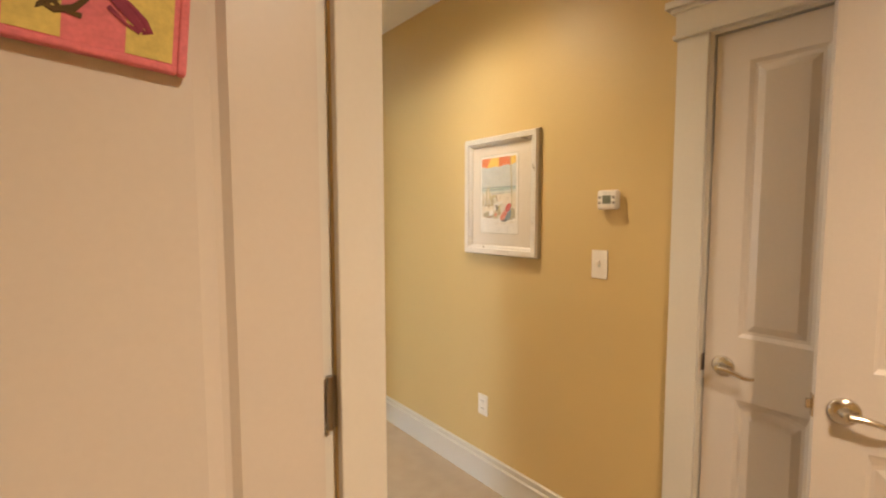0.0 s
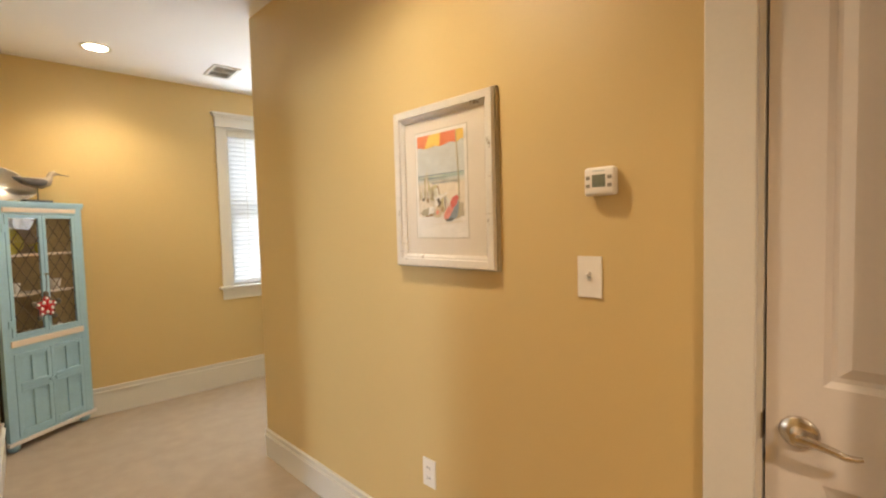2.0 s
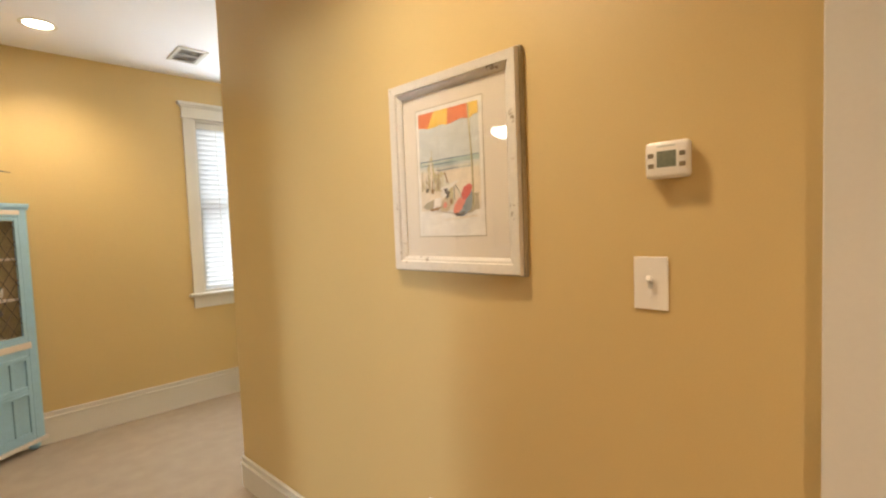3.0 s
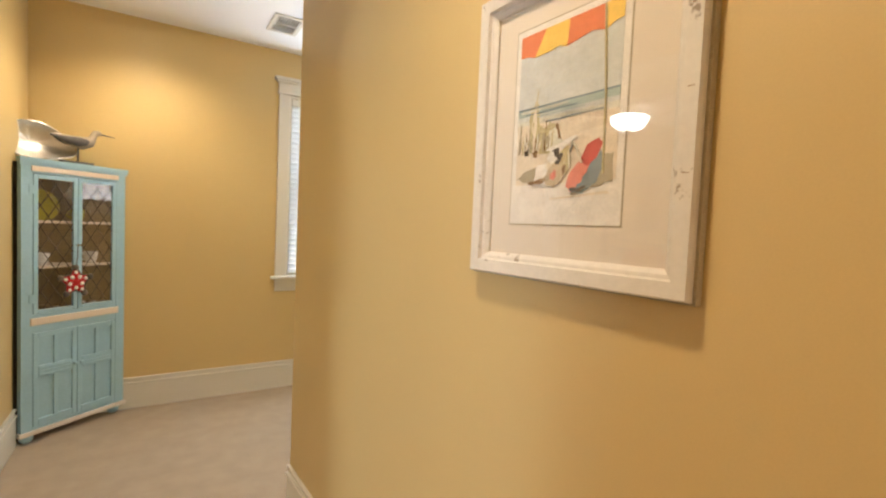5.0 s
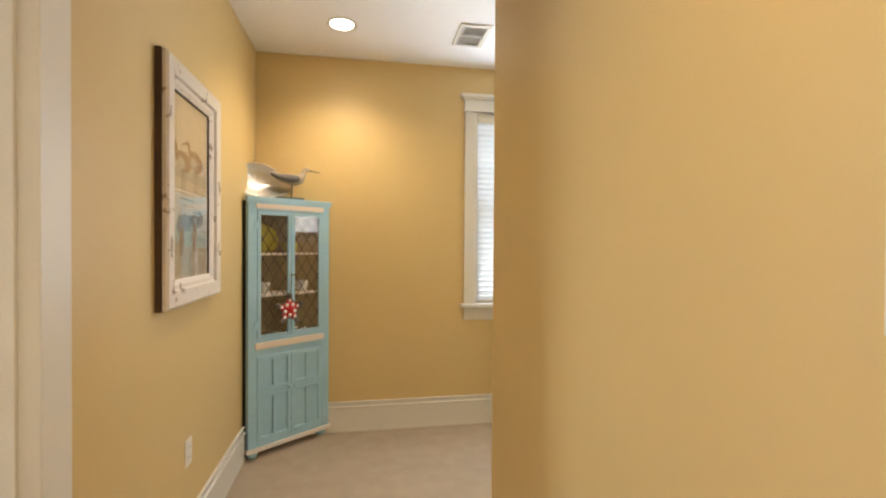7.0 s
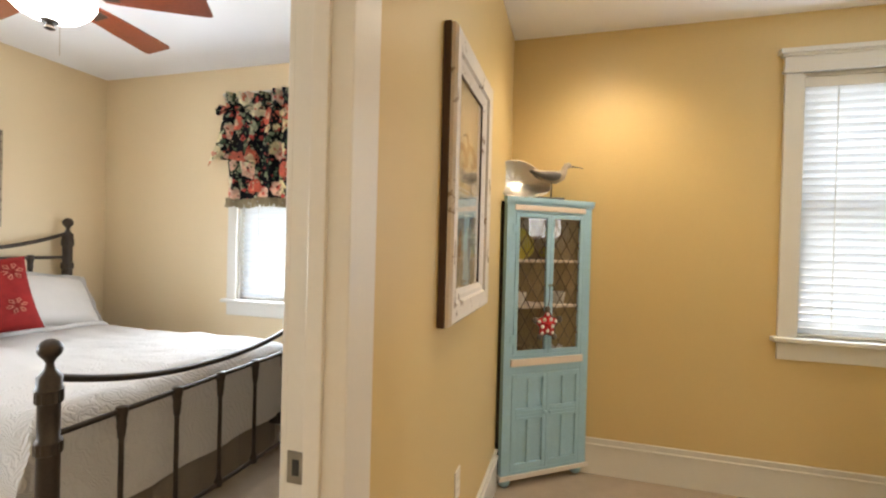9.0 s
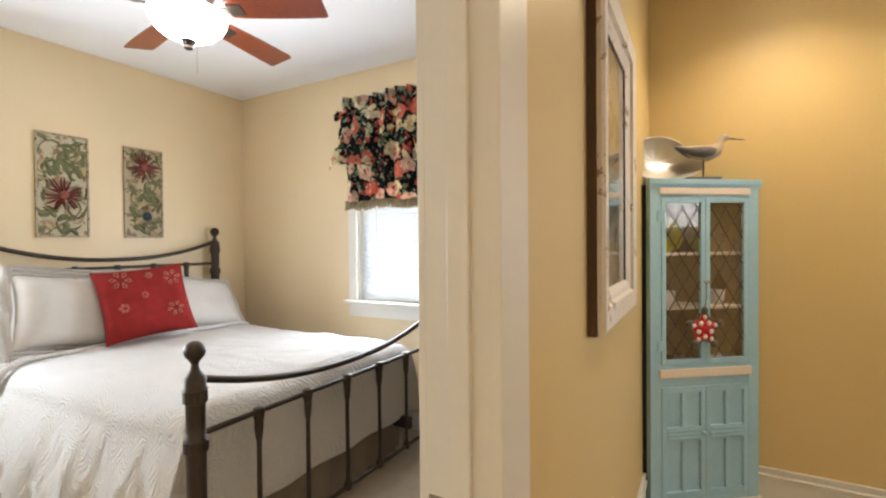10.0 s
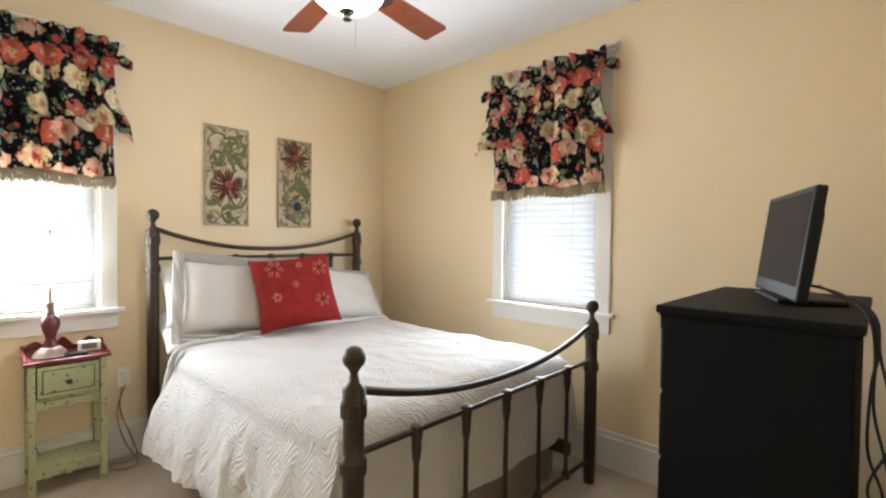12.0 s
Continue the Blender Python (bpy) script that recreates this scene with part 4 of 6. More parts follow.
# thermostat, switch and outlets
th = thing("thermostat", RW @ pose(0, 0.138, 1.553, 0, 0, 90), "white plastic wall thermostat with grey display", "thermostat")
add("back_plate", [(-0.039, 0.039, 0.0005, 0.010, -0.034, 0.034)], PLASTIC, th, 0.003)
bm = bmesh.new()
box(bm, -0.044, 0.044, 0.010, 0.036, -0.039, 0.039, bevel=0.009, seg=3)
part("cover", bm, PLASTIC, th, smooth=True)
add("display", [(-0.019, 0.019, 0.0355, 0.0366, -0.016, 0.018)], LCD, th, 0, "grey-green liquid crystal display")
for x in (-0.031, 0.031):
    for z in (-0.012, 0.010):
        add("button", [(x - 0.006, x + 0.006, 0.0355, 0.0378, z - 0.005, z + 0.005)], STEEL, th, 0.001)
add("brand_strip", [(-0.018, 0.018, 0.0358, 0.0365, 0.026, 0.030)], INK_SKY, th)

sw = thing("light_switch", RW @ pose(0, 0.183, 1.284, 0, 0, 90), "white toggle light switch plate on the wall", "switch")
add("cover_plate", [(-0.037, 0.037, 0.0005, 0.006, -0.06, 0.06)], PLASTIC, sw, 0.002)
bm = bmesh.new()
box(bm, -0.005, 0.005, 0.004, 0.022, -0.006, 0.006, bevel=0.0015)
part("toggle", bm, PLASTIC, sw, m=pose(0, 0, 0.004, 25, 0, 0))
add("toggle_slot", [(-0.0055, 0.0055, 0.006, 0.0066, -0.012, 0.012)], INK_SKY, sw)
for z in (-0.03, 0.03):
    add("screw", [(-0.003, 0.003, 0.006, 0.0068, z - 0.003, z + 0.003)], PLASTIC, sw, 0.001)


def outlet(m, label="white duplex wall outlet"):
    t = thing("wall_outlet", m, label, "outlet", "wall outlets")
    add("cover_plate", [(-0.036, 0.036, 0.0005, 0.006, -0.058, 0.058)], PLASTIC, t, 0.002)
    for z in (-0.021, 0.021):
        f = add("socket", [(-0.016, 0.016, 0.006, 0.0078, z - 0.014, z + 0.014)], PLASTIC, t, 0.0008)
        add("slot", [(-0.008, -0.005, 0.0078, 0.0081, z - 0.004, z + 0.006), (0.005, 0.008, 0.0078, 0.0081, z - 0.004, z + 0.006)], DARKHOLE, f)
    return t


outlet(RW @ pose(0, 0.885, 0.443, 0, 0, 90))
outlet(pose(HALLX, 3.615, 0.48, 0, 0, -90))
outlet(pose(WESTX, 2.89, 0.49, 0, 0, -90), "white wall outlet with a cord plugged in")


# ---- corner cabinet ----
def prism(bm, pts, z0, z1):
    lo = [bm.verts.new((x, y, z0)) for x, y in pts]
    hi = [bm.verts.new((x, y, z1)) for x, y in pts]
    bm.faces.new(lo[::-1])
    bm.faces.new(hi)
    n = len(pts)
    for k in range(n):
        bm.faces.new((lo[k], lo[(k + 1) % n], hi[(k + 1) % n], hi[k]))


CM = pose(0.328, 4.530, 0, 0, 0, 37.8)
CW = 0.594
cab = thing("corner_cabinet", CM, "tall teal painted corner cabinet with leaded glass doors", "cabinet")
tri_in = [(0.012, 0.012), (CW - 0.012, 0.012), (CW - 0.03, 0.03), (0.222, 0.278), (0.02, 0.03)]
bm = bmesh.new()
prism(bm, [(0.0, 0.012), (0.016, 0.012), (0.224, 0.286), (0.212, 0.290)], 0.075, 1.655)
part("back_board", bm, TILE_TAN, cab, "tan stained back board")
bm = bmesh.new()
prism(bm, [(CW, 0.012), (0.224, 0.290), (0.222, 0.276), (CW - 0.02, 0.012)], 0.075, 1.655)
part("back_board", bm, TILE_TAN, cab, "tan stained back board")
# dark strip added in the gap between cabinet and wall
bm = bmesh.new()
prism(bm, [(0.0, 0.014), (-0.014, 0.028), (-0.008, 0.045), (0.012, 0.03)], 0.02, 1.655)
part("gap_strip", bm, DARKHOLE, cab, "dark strip added in the gap beside the wall")
add("stile", [(0.0, 0.058, -0.020, 0.018, 0.075, 1.655)], TEAL, cab, 0.002)
add("stile", [(CW - 0.058, CW, -0.020, 0.018, 0.075, 1.655)], TEAL, cab, 0.002)
add("header", [(0.058, CW - 0.058, -0.0185, 0.018, 1.595, 1.655)], TEAL, cab)
add("header_band", [(0.05, CW - 0.05, -0.027, -0.0175, 1.607, 1.638)], BLUSH, cab, 0.002, "pale blush painted band")
add("waist", [(0.058, CW - 0.058, -0.0185, 0.018, 0.657, 0.766)], TEAL, cab)
add("bottom_rail", [(0.058, CW - 0.058, -0.0185, 0.010, 0.0755, 0.093)], TEAL, cab)
add("waist_band", [(0.045, CW - 0.045, -0.028, -0.0175, 0.703, 0.746)], BLUSH, cab, 0.003, "pale blush painted band")
for zz, name in ((0.075, "bottom_board"), (1.640, "top_board"), (0.70, "shelf"), (1.033, "shelf"), (1.305, "shelf")):
    bm = bmesh.new()
    prism(bm, tri_in, zz, zz + 0.014)
    part(name, bm, BLUSH if name == "shelf" else TEAL, cab)
bm = bmesh.new()
prism(bm, [(-0.010, -0.033), (CW + 0.010, -0.033), (CW + 0.006, 0.0), (0.222, 0.292), (-0.01, 0.004)], 1.656, 1.682)
prism(bm, [(-0.008, -0.027), (CW + 0.008, -0.027), (CW, 0.0), (0.222, 0.286), (0.0, 0.004)], 1.640, 1.656)
part("cornice", bm, TEAL, cab)
bm = bmesh.new()
prism(bm, [(-0.012, -0.030), (CW + 0.012, -0.030), (CW + 0.008, 0.0), (0.222, 0.286), (-0.008, 0.004)], 0.05, 0.075)
part("plinth", bm, PALEPAINT, cab, "pale painted plinth")
for x, y in ((0.045, 0.02), (CW - 0.045, 0.02), (0.222, 0.25)):
    bm = bmesh.new()
    lathe(bm, [(0.018, 0.05), (0.03, 0.042), (0.036, 0.026), (0.03, 0.008), (0.02, 0.0)], x, y, n=18)
    part("bun_foot", bm, TEAL, cab, smooth=True)
DX = ((0.060, 0.296), (0.298, CW - 0.060))
for k, (a, b) in enumerate(DX):
    door = add("glass_door", [(a, a + 0.024, -0.022, -0.004, 0.768, 1.592), (b - 0.024, b, -0.022, -0.004, 0.768, 1.592), (a + 0.024, b - 0.024, -0.022, -0.004, 0.768, 0.793), (a + 0.024, b - 0.024, -0.022, -0.004, 1.567, 1.592)], TEAL, cab, 0.002)
    gl = add("pane", [(a + 0.022, b - 0.022, -0.012, -0.009, 0.79, 1.57)], GLASS, door)
    gl.visible_shadow = False
    bm = bmesh.new()
    x0, x1, z0, z1, step = a + 0.024, b - 0.024, 0.793, 1.567, 0.128
    wdt = x1 - x0
    c = z0 - wdt * 1.6
    while c < z1:
        for flip in (0, 1):
            pts = []
            for f in range(21):
                z = c + wdt * 1.6 * f / 20
                if z0 <= z <= z1:
                    x = x0 + wdt * f / 20
                    pts.append((x if not flip else x0 + x1 - x, -0.0145, z))
            if len(pts) > 1:
                tube(bm, [pts[0], pts[-1]], 0.0028, 5)
        c += step
    part("lead_lattice", bm, LATTICE, door)
    add("handle", [(0.285 if k == 0 else 0.303, 0.291 if k == 0 else 0.309, -0.042, -0.022, 1.165, 1.180)], BRASSY, door, 0.002)
    for z in (0.86, 1.50):
        add("hinge", [((a - 0.022) if k == 0 else b - 0.004, (a + 0.004) if k == 0 else b + 0.022, -0.025, -0.018, z - 0.025, z + 0.025)], TEAL, door)
    low = add("lower_door", [(a, a + 0.026, -0.022, -0.004, 0.095, 0.655), (b - 0.026, b, -0.022, -0.004, 0.095, 0.655), (a + 0.026, b - 0.026, -0.022, -0.004, 0.095, 0.135), (a + 0.026, b - 0.026, -0.022, -0.004, 0.625, 0.655), (a + 0.026, b - 0.026, -0.022, -0.004, 0.385, 0.455), ((a + b) / 2 - 0.010, (a + b) / 2 + 0.010, -0.022, -0.004, 0.135, 0.385), ((a + b) / 2 - 0.010, (a + b) / 2 + 0.010, -0.022, -0.004, 0.455, 0.625)], TEAL, cab, 0.002)
    add("panel", [(a + 0.026, b - 0.026, -0.010, -0.003, 0.135, 0.625)], TEAL, low)
    add("reeded_rail", [(a + 0.03, b - 0.03, -0.026, -0.0221, 0.395 + q * 0.02, 0.405 + q * 0.02) for q in range(3)], TEAL, low, 0.002)
    bm = bmesh.new()
    lathe(bm, [(0.005, 0), (0.005, 0.008), (0.011, 0.012), (0.011, 0.018), (0.004, 0.022)], n=14)
    bmesh.ops.rotate(bm, verts=bm.verts, matrix=Matrix.Rotation(radians(90), 3, "X"))
    bmesh.ops.translate(bm, verts=bm.verts, vec=(0.278 if k == 0 else 0.316, -0.0225, 0.425))
    part("knob", bm, TEAL, low, smooth=True)


def in_cabinet(x, y, z, rz=0):
    return CM @ pose(x, y, z, 0, 0, rz)


# crockery behind the glass
plate = thing("plate", in_cabinet(0.17, 0.13, 1.3195), "yellow glazed plate standing on a cabinet shelf", "plate")
bm = bmesh.new()
lathe(bm, [(0.03, 0.0), (0.085, 0.012), (0.10, 0.018), (0.099, 0.022), (0.03, 0.008)], n=28)
bmesh.ops.rotate(bm, verts=bm.verts, matrix=Matrix.Rotation(radians(75), 3, "X"))
bmesh.ops.translate(bm, verts=bm.verts, vec=(0, 0, -min(v.co.z for v in bm.verts)))
part("dish", bm, CUP_YELLOW, plate, smooth=True)
for x, y, z, r, mat, lab in ((0.37, 0.10, 1.3195, 0.035, CUP_YELLOW, "small yellow cup on a cabinet shelf"), (0.43, 0.07, 1.0475, 0.04, PEARL_WHITE, "white china cup on a cabinet shelf"), (0.15, 0.08, 1.0475, 0.045, PEARL_WHITE, "white china cup on a cabinet shelf"), (0.22, 0.12, 0.7145, 0.05, TILE_TAN, "brown pottery bowl on a cabinet shelf"), (0.42, 0.08, 0.7145, 0.045, PEARL_WHITE, "white china cup on a cabinet shelf")):
    cup = thing("cup", in_cabinet(x, y, z, x * 400), lab, "cup", "crockery in the cabinet")
    bm = bmesh.new()
    lathe(bm, [(r * 0.6, 0), (r * 0.62, 0.004), (r * 0.9, 0.03), (r, 0.075), (r * 0.95, 0.075), (r * 0.8, 0.03), (r * 0.5, 0.008)], n=20)
    part("bowl", bm, mat, cup, smooth=True)
    bm = bmesh.new()
    tube(bm, [(r * 0.93, 0, 0.062), (r + 0.02, 0, 0.058), (r + 0.026, 0, 0.04), (r + 0.012, 0, 0.024), (r * 0.86, 0, 0.024)], 0.004, 8)
    part("handle", bm, mat, cup, smooth=True)

# padded star hanging from the door handle
star = thing("star_ornament", in_cabinet(0.268, -0.046, 0.945), "red padded star ornament with white dots, hanging from a cabinet handle", "ornament")
bm = bmesh.new()
ring = []
for k in range(10):
    r = 0.098 if k % 2 == 0 else 0.052
    a = math.pi / 2 + k * math.tau / 10
    ring.append(bm.verts.new((r * math.cos(a), 0, r * math.sin(a))))
f, b = bm.verts.new((0, -0.02, 0)), bm.verts.new((0, 0.014, 0))
for k in range(10):
    bm.faces.new((ring[k], ring[(k + 1) % 10], f))
    bm.faces.new((ring[(k + 1) % 10], ring[k], b))
part("body", bm, material("red_felt", (0.45, 0.015, 0.02), 0.9, vary=0.2), star)
bm = bmesh.new()
pts = [(v[0], 0, v[1]) for v in [((0.100 if k % 2 == 0 else 0.054) * math.cos(math.pi / 2 + k * math.tau / 10), (0.100 if k % 2 == 0 else 0.054) * math.sin(math.pi / 2 + k * math.tau / 10)) for k in range(11)]]
tube(bm, pts, 0.005, 6)
part("beaded_edge", bm, INK_DARK, star, "dark beaded edge")
for k in range(5):
    a = math.pi / 2 + k * math.tau / 5 + math.tau / 10
    bm = bmesh.new()
    bmesh.ops.create_uvsphere(bm, u_segments=12, v_segments=8, radius=0.0125, matrix=Matrix.Translation((0.036 * math.cos(a), -0.009, 0.036 * math.sin(a))) @ Matrix.Diagonal((1, 0.45, 1, 1)))
    part("dot", bm, PEARL_WHITE, star, smooth=True)
    a = math.pi / 2 + k * math.tau / 5
    bm = bmesh.new()
    bmesh.ops.create_uvsphere(bm, u_segments=12, v_segments=8, radius=0.0105, matrix=Matrix.Translation((0.060 * math.cos(a), -0.008, 0.060 * math.sin(a))) @ Matrix.Diagonal((1, 0.45, 1, 1)))
    part("dot", bm, PEARL_WHITE, star, smooth=True)
    bm = bmesh.new()
    bmesh.ops.create_uvsphere(bm, u_segments=12, v_segments=8, radius=0.019, matrix=Matrix.Translation((0.088 * math.cos(a), -0.004, 0.090 * math.sin(a))) @ Matrix.Diagonal((1, 0.6, 1, 1)))
    part("tip", bm, INK_DARK, star, "dark tip", smooth=True)
bm = bmesh.new()
tube(bm, [(0, 0, 0.085), (0.008, -0.008, 0.15), (0.018, 0.006, 0.222)], 0.0025, 6)
part("loop", bm, INK_DARK, star)

# silver dish leaning at the back of the cabinet's top
dish = thing("silver_dish", in_cabinet(0.115, 0.085, 1.683, -10), "large polished silver shell-shaped dish propped on a cabinet", "dish")
bm = bmesh.new()
n, rows = 40, 9
grid = []
for i in range(rows + 1):
    r = i / rows
    grid.append([])
    for k in range(n):
        a = k * math.tau / n
        flute = 1 + 0.045 * math.sin(11 * a) * r * r
        tail = 1 + 0.45 * max(0, math.cos(a + 0.25)) ** 7
        x, z = 0.150 * r * math.cos(a) * flute * tail, 0.116 * r * math.sin(a) * flute * tail
        grid[-1].append(bm.verts.new((x, 0.05 - 0.06 * r ** 2.2 - 0.015 * r * math.sin(11 * a) * 0.3, z)))
for p, q in zip(grid, grid[1:]):
    for k in range(n):
        bm.faces.new((p[k], p[(k + 1) % n], q[(k + 1) % n], q[k]))
bmesh.ops.remove_doubles(bm, verts=bm.verts, dist=0.0002)
thicken(bm, 0.003)
bmesh.ops.rotate(bm, verts=bm.verts, matrix=Matrix.Rotation(radians(-14), 3, "X"))
low = min(v.co.z for v in bm.verts)
bmesh.ops.translate(bm, verts=bm.verts, vec=(0, 0, -low))
part("shell", bm, SILVER, dish, smooth=True)
bm = bmesh.new()
tube(bm, [(0.150 * math.cos(a) * (1 + 0.45 * max(0, math.cos(a + 0.25)) ** 7), -0.012 + 0.025 * math.sin(a), 0.116 * math.sin(a) * (1 + 0.45 * max(0, math.cos(a + 0.25)) ** 7) - low) for a in [k * math.tau / 40 for k in range(41)]], 0.004, 8)
part("rim", bm, SILVER, dish, smooth=True)

# carved shorebird
bird = thing("shorebird_carving", in_cabinet(0.318, 0.03, 1.683, -8), "carved grey shorebird with long bill on a dark base", "carving")
bm = bmesh.new()
box(bm, -0.085, 0.085, -0.03, 0.03, 0, 0.016, bevel=0.004)
part("base", bm, BIRDGREY, bird, "dark wooden base")
bm = bmesh.new()
tube(bm, [(0.0, -0.006, 0.014), (0.004, -0.006, 0.115)], 0.003, 8)
tube(bm, [(0.012, 0.008, 0.014), (0.014, 0.008, 0.115)], 0.003, 8)
part("legs", bm, BIRDGREY, bird)
bm = bmesh.new()
tube(bm, [(-0.125, 0, 0.172), (-0.10, 0, 0.162), (-0.06, 0, 0.150), (-0.02, 0, 0.140), (0.03, 0, 0.138), (0.07, 0, 0.152), (0.086, 0, 0.176), (0.092, 0, 0.198), (0.103, 0, 0.212), (0.119, 0, 0.216), (0.137, 0, 0.211)], [0.006, 0.014, 0.027, 0.037, 0.040, 0.033, 0.022, 0.017, 0.019, 0.018, 0.008], 16)
part("figure", bm, BIRDPALE, bird, "buff painted body", smooth=True)
for side in (-1, 1):
    bm = bmesh.new()
    tube(bm, [(-0.135, side * 0.004, 0.168), (-0.09, side * 0.014, 0.150), (-0.05, side * 0.022, 0.141), (-0.005, side * 0.027, 0.138), (0.035, side * 0.026, 0.142), (0.060, side * 0.022, 0.152)], [0.006, 0.015, 0.024, 0.029, 0.023, 0.007], 12)
    part("wing", bm, BIRDGREY, bird, "dark slate wing", smooth=True)
bm = bmesh.new()
tube(bm, [(0.131, 0, 0.212), (0.162, 0, 0.209), (0.217, 0, 0.204)], [0.006, 0.004, 0.0022], 8)
part("bill", bm, BIRDGREY, bird, "long dark bill", smooth=True)


# ---- bedroom: bed ----
BM = pose(-3.12, 3.79, 0)
SKEW = 0.07 / 2.10  # the bed stands a little askew
bed = thing("bed", BM, "queen bed with dark bronze metal frame and curved rails", "bed")


def bed_post(x, y, top, ball):
    bm = bmesh.new()
    lathe(bm, [(0.022, 0), (0.030, 0.004), (0.030, 0.05), (0.034, 0.055), (0.034, top - 0.40), (0.039, top - 0.398), (0.041, top - 0.385), (0.037, top - 0.375), (0.041, top - 0.362), (0.039, top - 0.35), (0.033, top - 0.345),
               (0.033, top - 0.225), (0.037, top - 0.22), (0.037, top - 0.19), (0.039, top - 0.185), (0.043, top - 0.175), (0.037, top - 0.165), (0.037, top - 0.13), (0.026, top - 0.118), (0.017, top - 0.105), (0.012, top - 0.085), (0.016, top - 0.075)]
          + [(ball * math.sin(a), top - ball - ball * math.cos(a)) for a in [radians(d) for d in (35, 60, 80, 100, 120, 140, 160, 175)]], x, y, n=24)
    post = part("post", bm, BRONZE, bed, smooth=True)
    for z0, z1, r in ((top - 0.222, top - 0.172, 0.0385), (top - 0.398, top - 0.352, 0.0395)):
        bm = bmesh.new()
        n = 48
        rings = [[bm.verts.new((x + (q + (0.0025 if k % 4 < 2 else 0)) * math.cos(k * math.tau / n), y + (q + (0.0025 if k % 4 < 2 else 0)) * math.sin(k * math.tau / n), z)) for k in range(n)] for q, z in ((r - 0.004, z0), (r, z0 + 0.004), (r, z1 - 0.004), (r - 0.004, z1))]
        for p, q in zip(rings, rings[1:]):
            for k in range(n):
                bm.faces.new((p[k], p[(k + 1) % n], q[(k + 1) % n], q[k]))
        part("collar", bm, BRONZE, post, "ribbed collar")
    return post


FX, FY, HY = 2.10, 0.80, 0.762
for y in (-FY, FY):
    bed_post(FX, y + SKEW * FX, 1.035, 0.037)
for y in (-HY, HY):
    bed_post(0, y, 1.53, 0.037)


def sagging(x, half, z_end, z_mid, r):
    bm = bmesh.new()
    pts = []
    for k in range(33):
        s = -1 + k / 16
        pts.append((x, s * half + SKEW * x, z_mid + (z_end - z_mid) * abs(s) ** 2.2))
    tube(bm, pts, r, 10)
    return part("curved_rail", bm, BRONZE, bed, smooth=True)


sagging(FX, FY - 0.02, 0.895, 0.778, 0.0145)
sagging(0, HY - 0.02, 1.405, 1.278, 0.0145)
for x, half, z in ((FX, FY, 0.695), (FX, FY, 0.135), (0, HY, 1.222), (0, HY, 0.30)):
    bm = bmesh.new()
    tube(bm, [(x, -half + 0.02 + SKEW * x, z), (x, half - 0.02 + SKEW * x, z)], 0.0115, 10)
    part("rail", bm, BRONZE, bed, smooth=True)


def spindle(x, y, z0, z1):
    bm = bmesh.new()
    lathe(bm, [(0.018, -0.014), (0.022, 0.0), (0.022, 0.014), (0.014, 0.03), (0.0105, 0.05), (0.0105, z1 - z0 - 0.115), (0.014, z1 - z0 - 0.108), (0.019, z1 - z0 - 0.055), (0.0165, z1 - z0 - 0.05), (0.022, z1 - z0 - 0.018), (0.024, z1 - z0 + 0.006), (0.022, z1 - z0 + 0.016), (0.012, z1 - z0 + 0.020)], x, y, z0, n=12)
    return part("spindle", bm, BRONZE, bed, smooth=True)


for k in range(1, 6):
    spindle(FX, SKEW * FX - FY + k * 2 * FY / 6, 0.135, 0.695)
    spindle(0, -HY + k * 2 * HY / 6, 0.30, 1.222)
for y in (-0.70, 0.70):
    add("side_rail", [(0.03, FX - 0.03, y - 0.016, y + 0.016, 0.20, 0.27)], BRONZE, bed, 0.003)


def on_bed(name, label, category):
    return thing(name, BM if name == "comforter" else BM @ pose(0, 0, 0, 0, 0, 2.3), label, category)


ms = on_bed("box_spring", "taupe cloth box spring with skirt, pale pink at the side, taupe at the foot", "box spring")
add("box", [(0.06, 1.95, -0.70, 0.70, 0.19, 0.40)], TAUPE, ms, 0.02)
# the foot-end skirt gets a darker colour than the side one
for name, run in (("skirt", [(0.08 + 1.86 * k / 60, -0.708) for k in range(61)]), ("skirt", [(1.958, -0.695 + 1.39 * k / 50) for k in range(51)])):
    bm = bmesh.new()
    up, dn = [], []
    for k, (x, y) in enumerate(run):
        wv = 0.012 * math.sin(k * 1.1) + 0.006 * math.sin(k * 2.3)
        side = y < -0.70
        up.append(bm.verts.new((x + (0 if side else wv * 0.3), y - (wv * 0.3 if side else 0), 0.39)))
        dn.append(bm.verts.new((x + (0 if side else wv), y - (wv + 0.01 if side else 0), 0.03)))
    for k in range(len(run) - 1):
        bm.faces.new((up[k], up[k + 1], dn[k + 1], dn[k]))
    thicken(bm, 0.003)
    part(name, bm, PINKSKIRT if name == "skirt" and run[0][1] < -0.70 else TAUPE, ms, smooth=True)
mt = on_bed("mattress", "mattress in a pale pink fitted sheet", "mattress")
bm = bmesh.new()
box(bm, 0.05, 1.90, -0.70, 0.70, 0.402, 0.64, bevel=0.06, seg=4)
part("body", bm, PINKSKIRT, mt, smooth=True)


def roll_over(a, flat, r, spread):
    """How far along and how far down a sheet lies after the arc length a, past a rounded edge."""
    s, a = (1 if a >= 0 else -1), abs(a)
    if a <= flat:
        return s * a, 0.0
    q = (a - flat) / r
    if q < math.pi / 2:
        return s * (flat + r * math.sin(q)), r * (1 - math.cos(q))
    d = a - flat - r * math.pi / 2
    return s * (flat + r + spread * d), r + d * 0.99


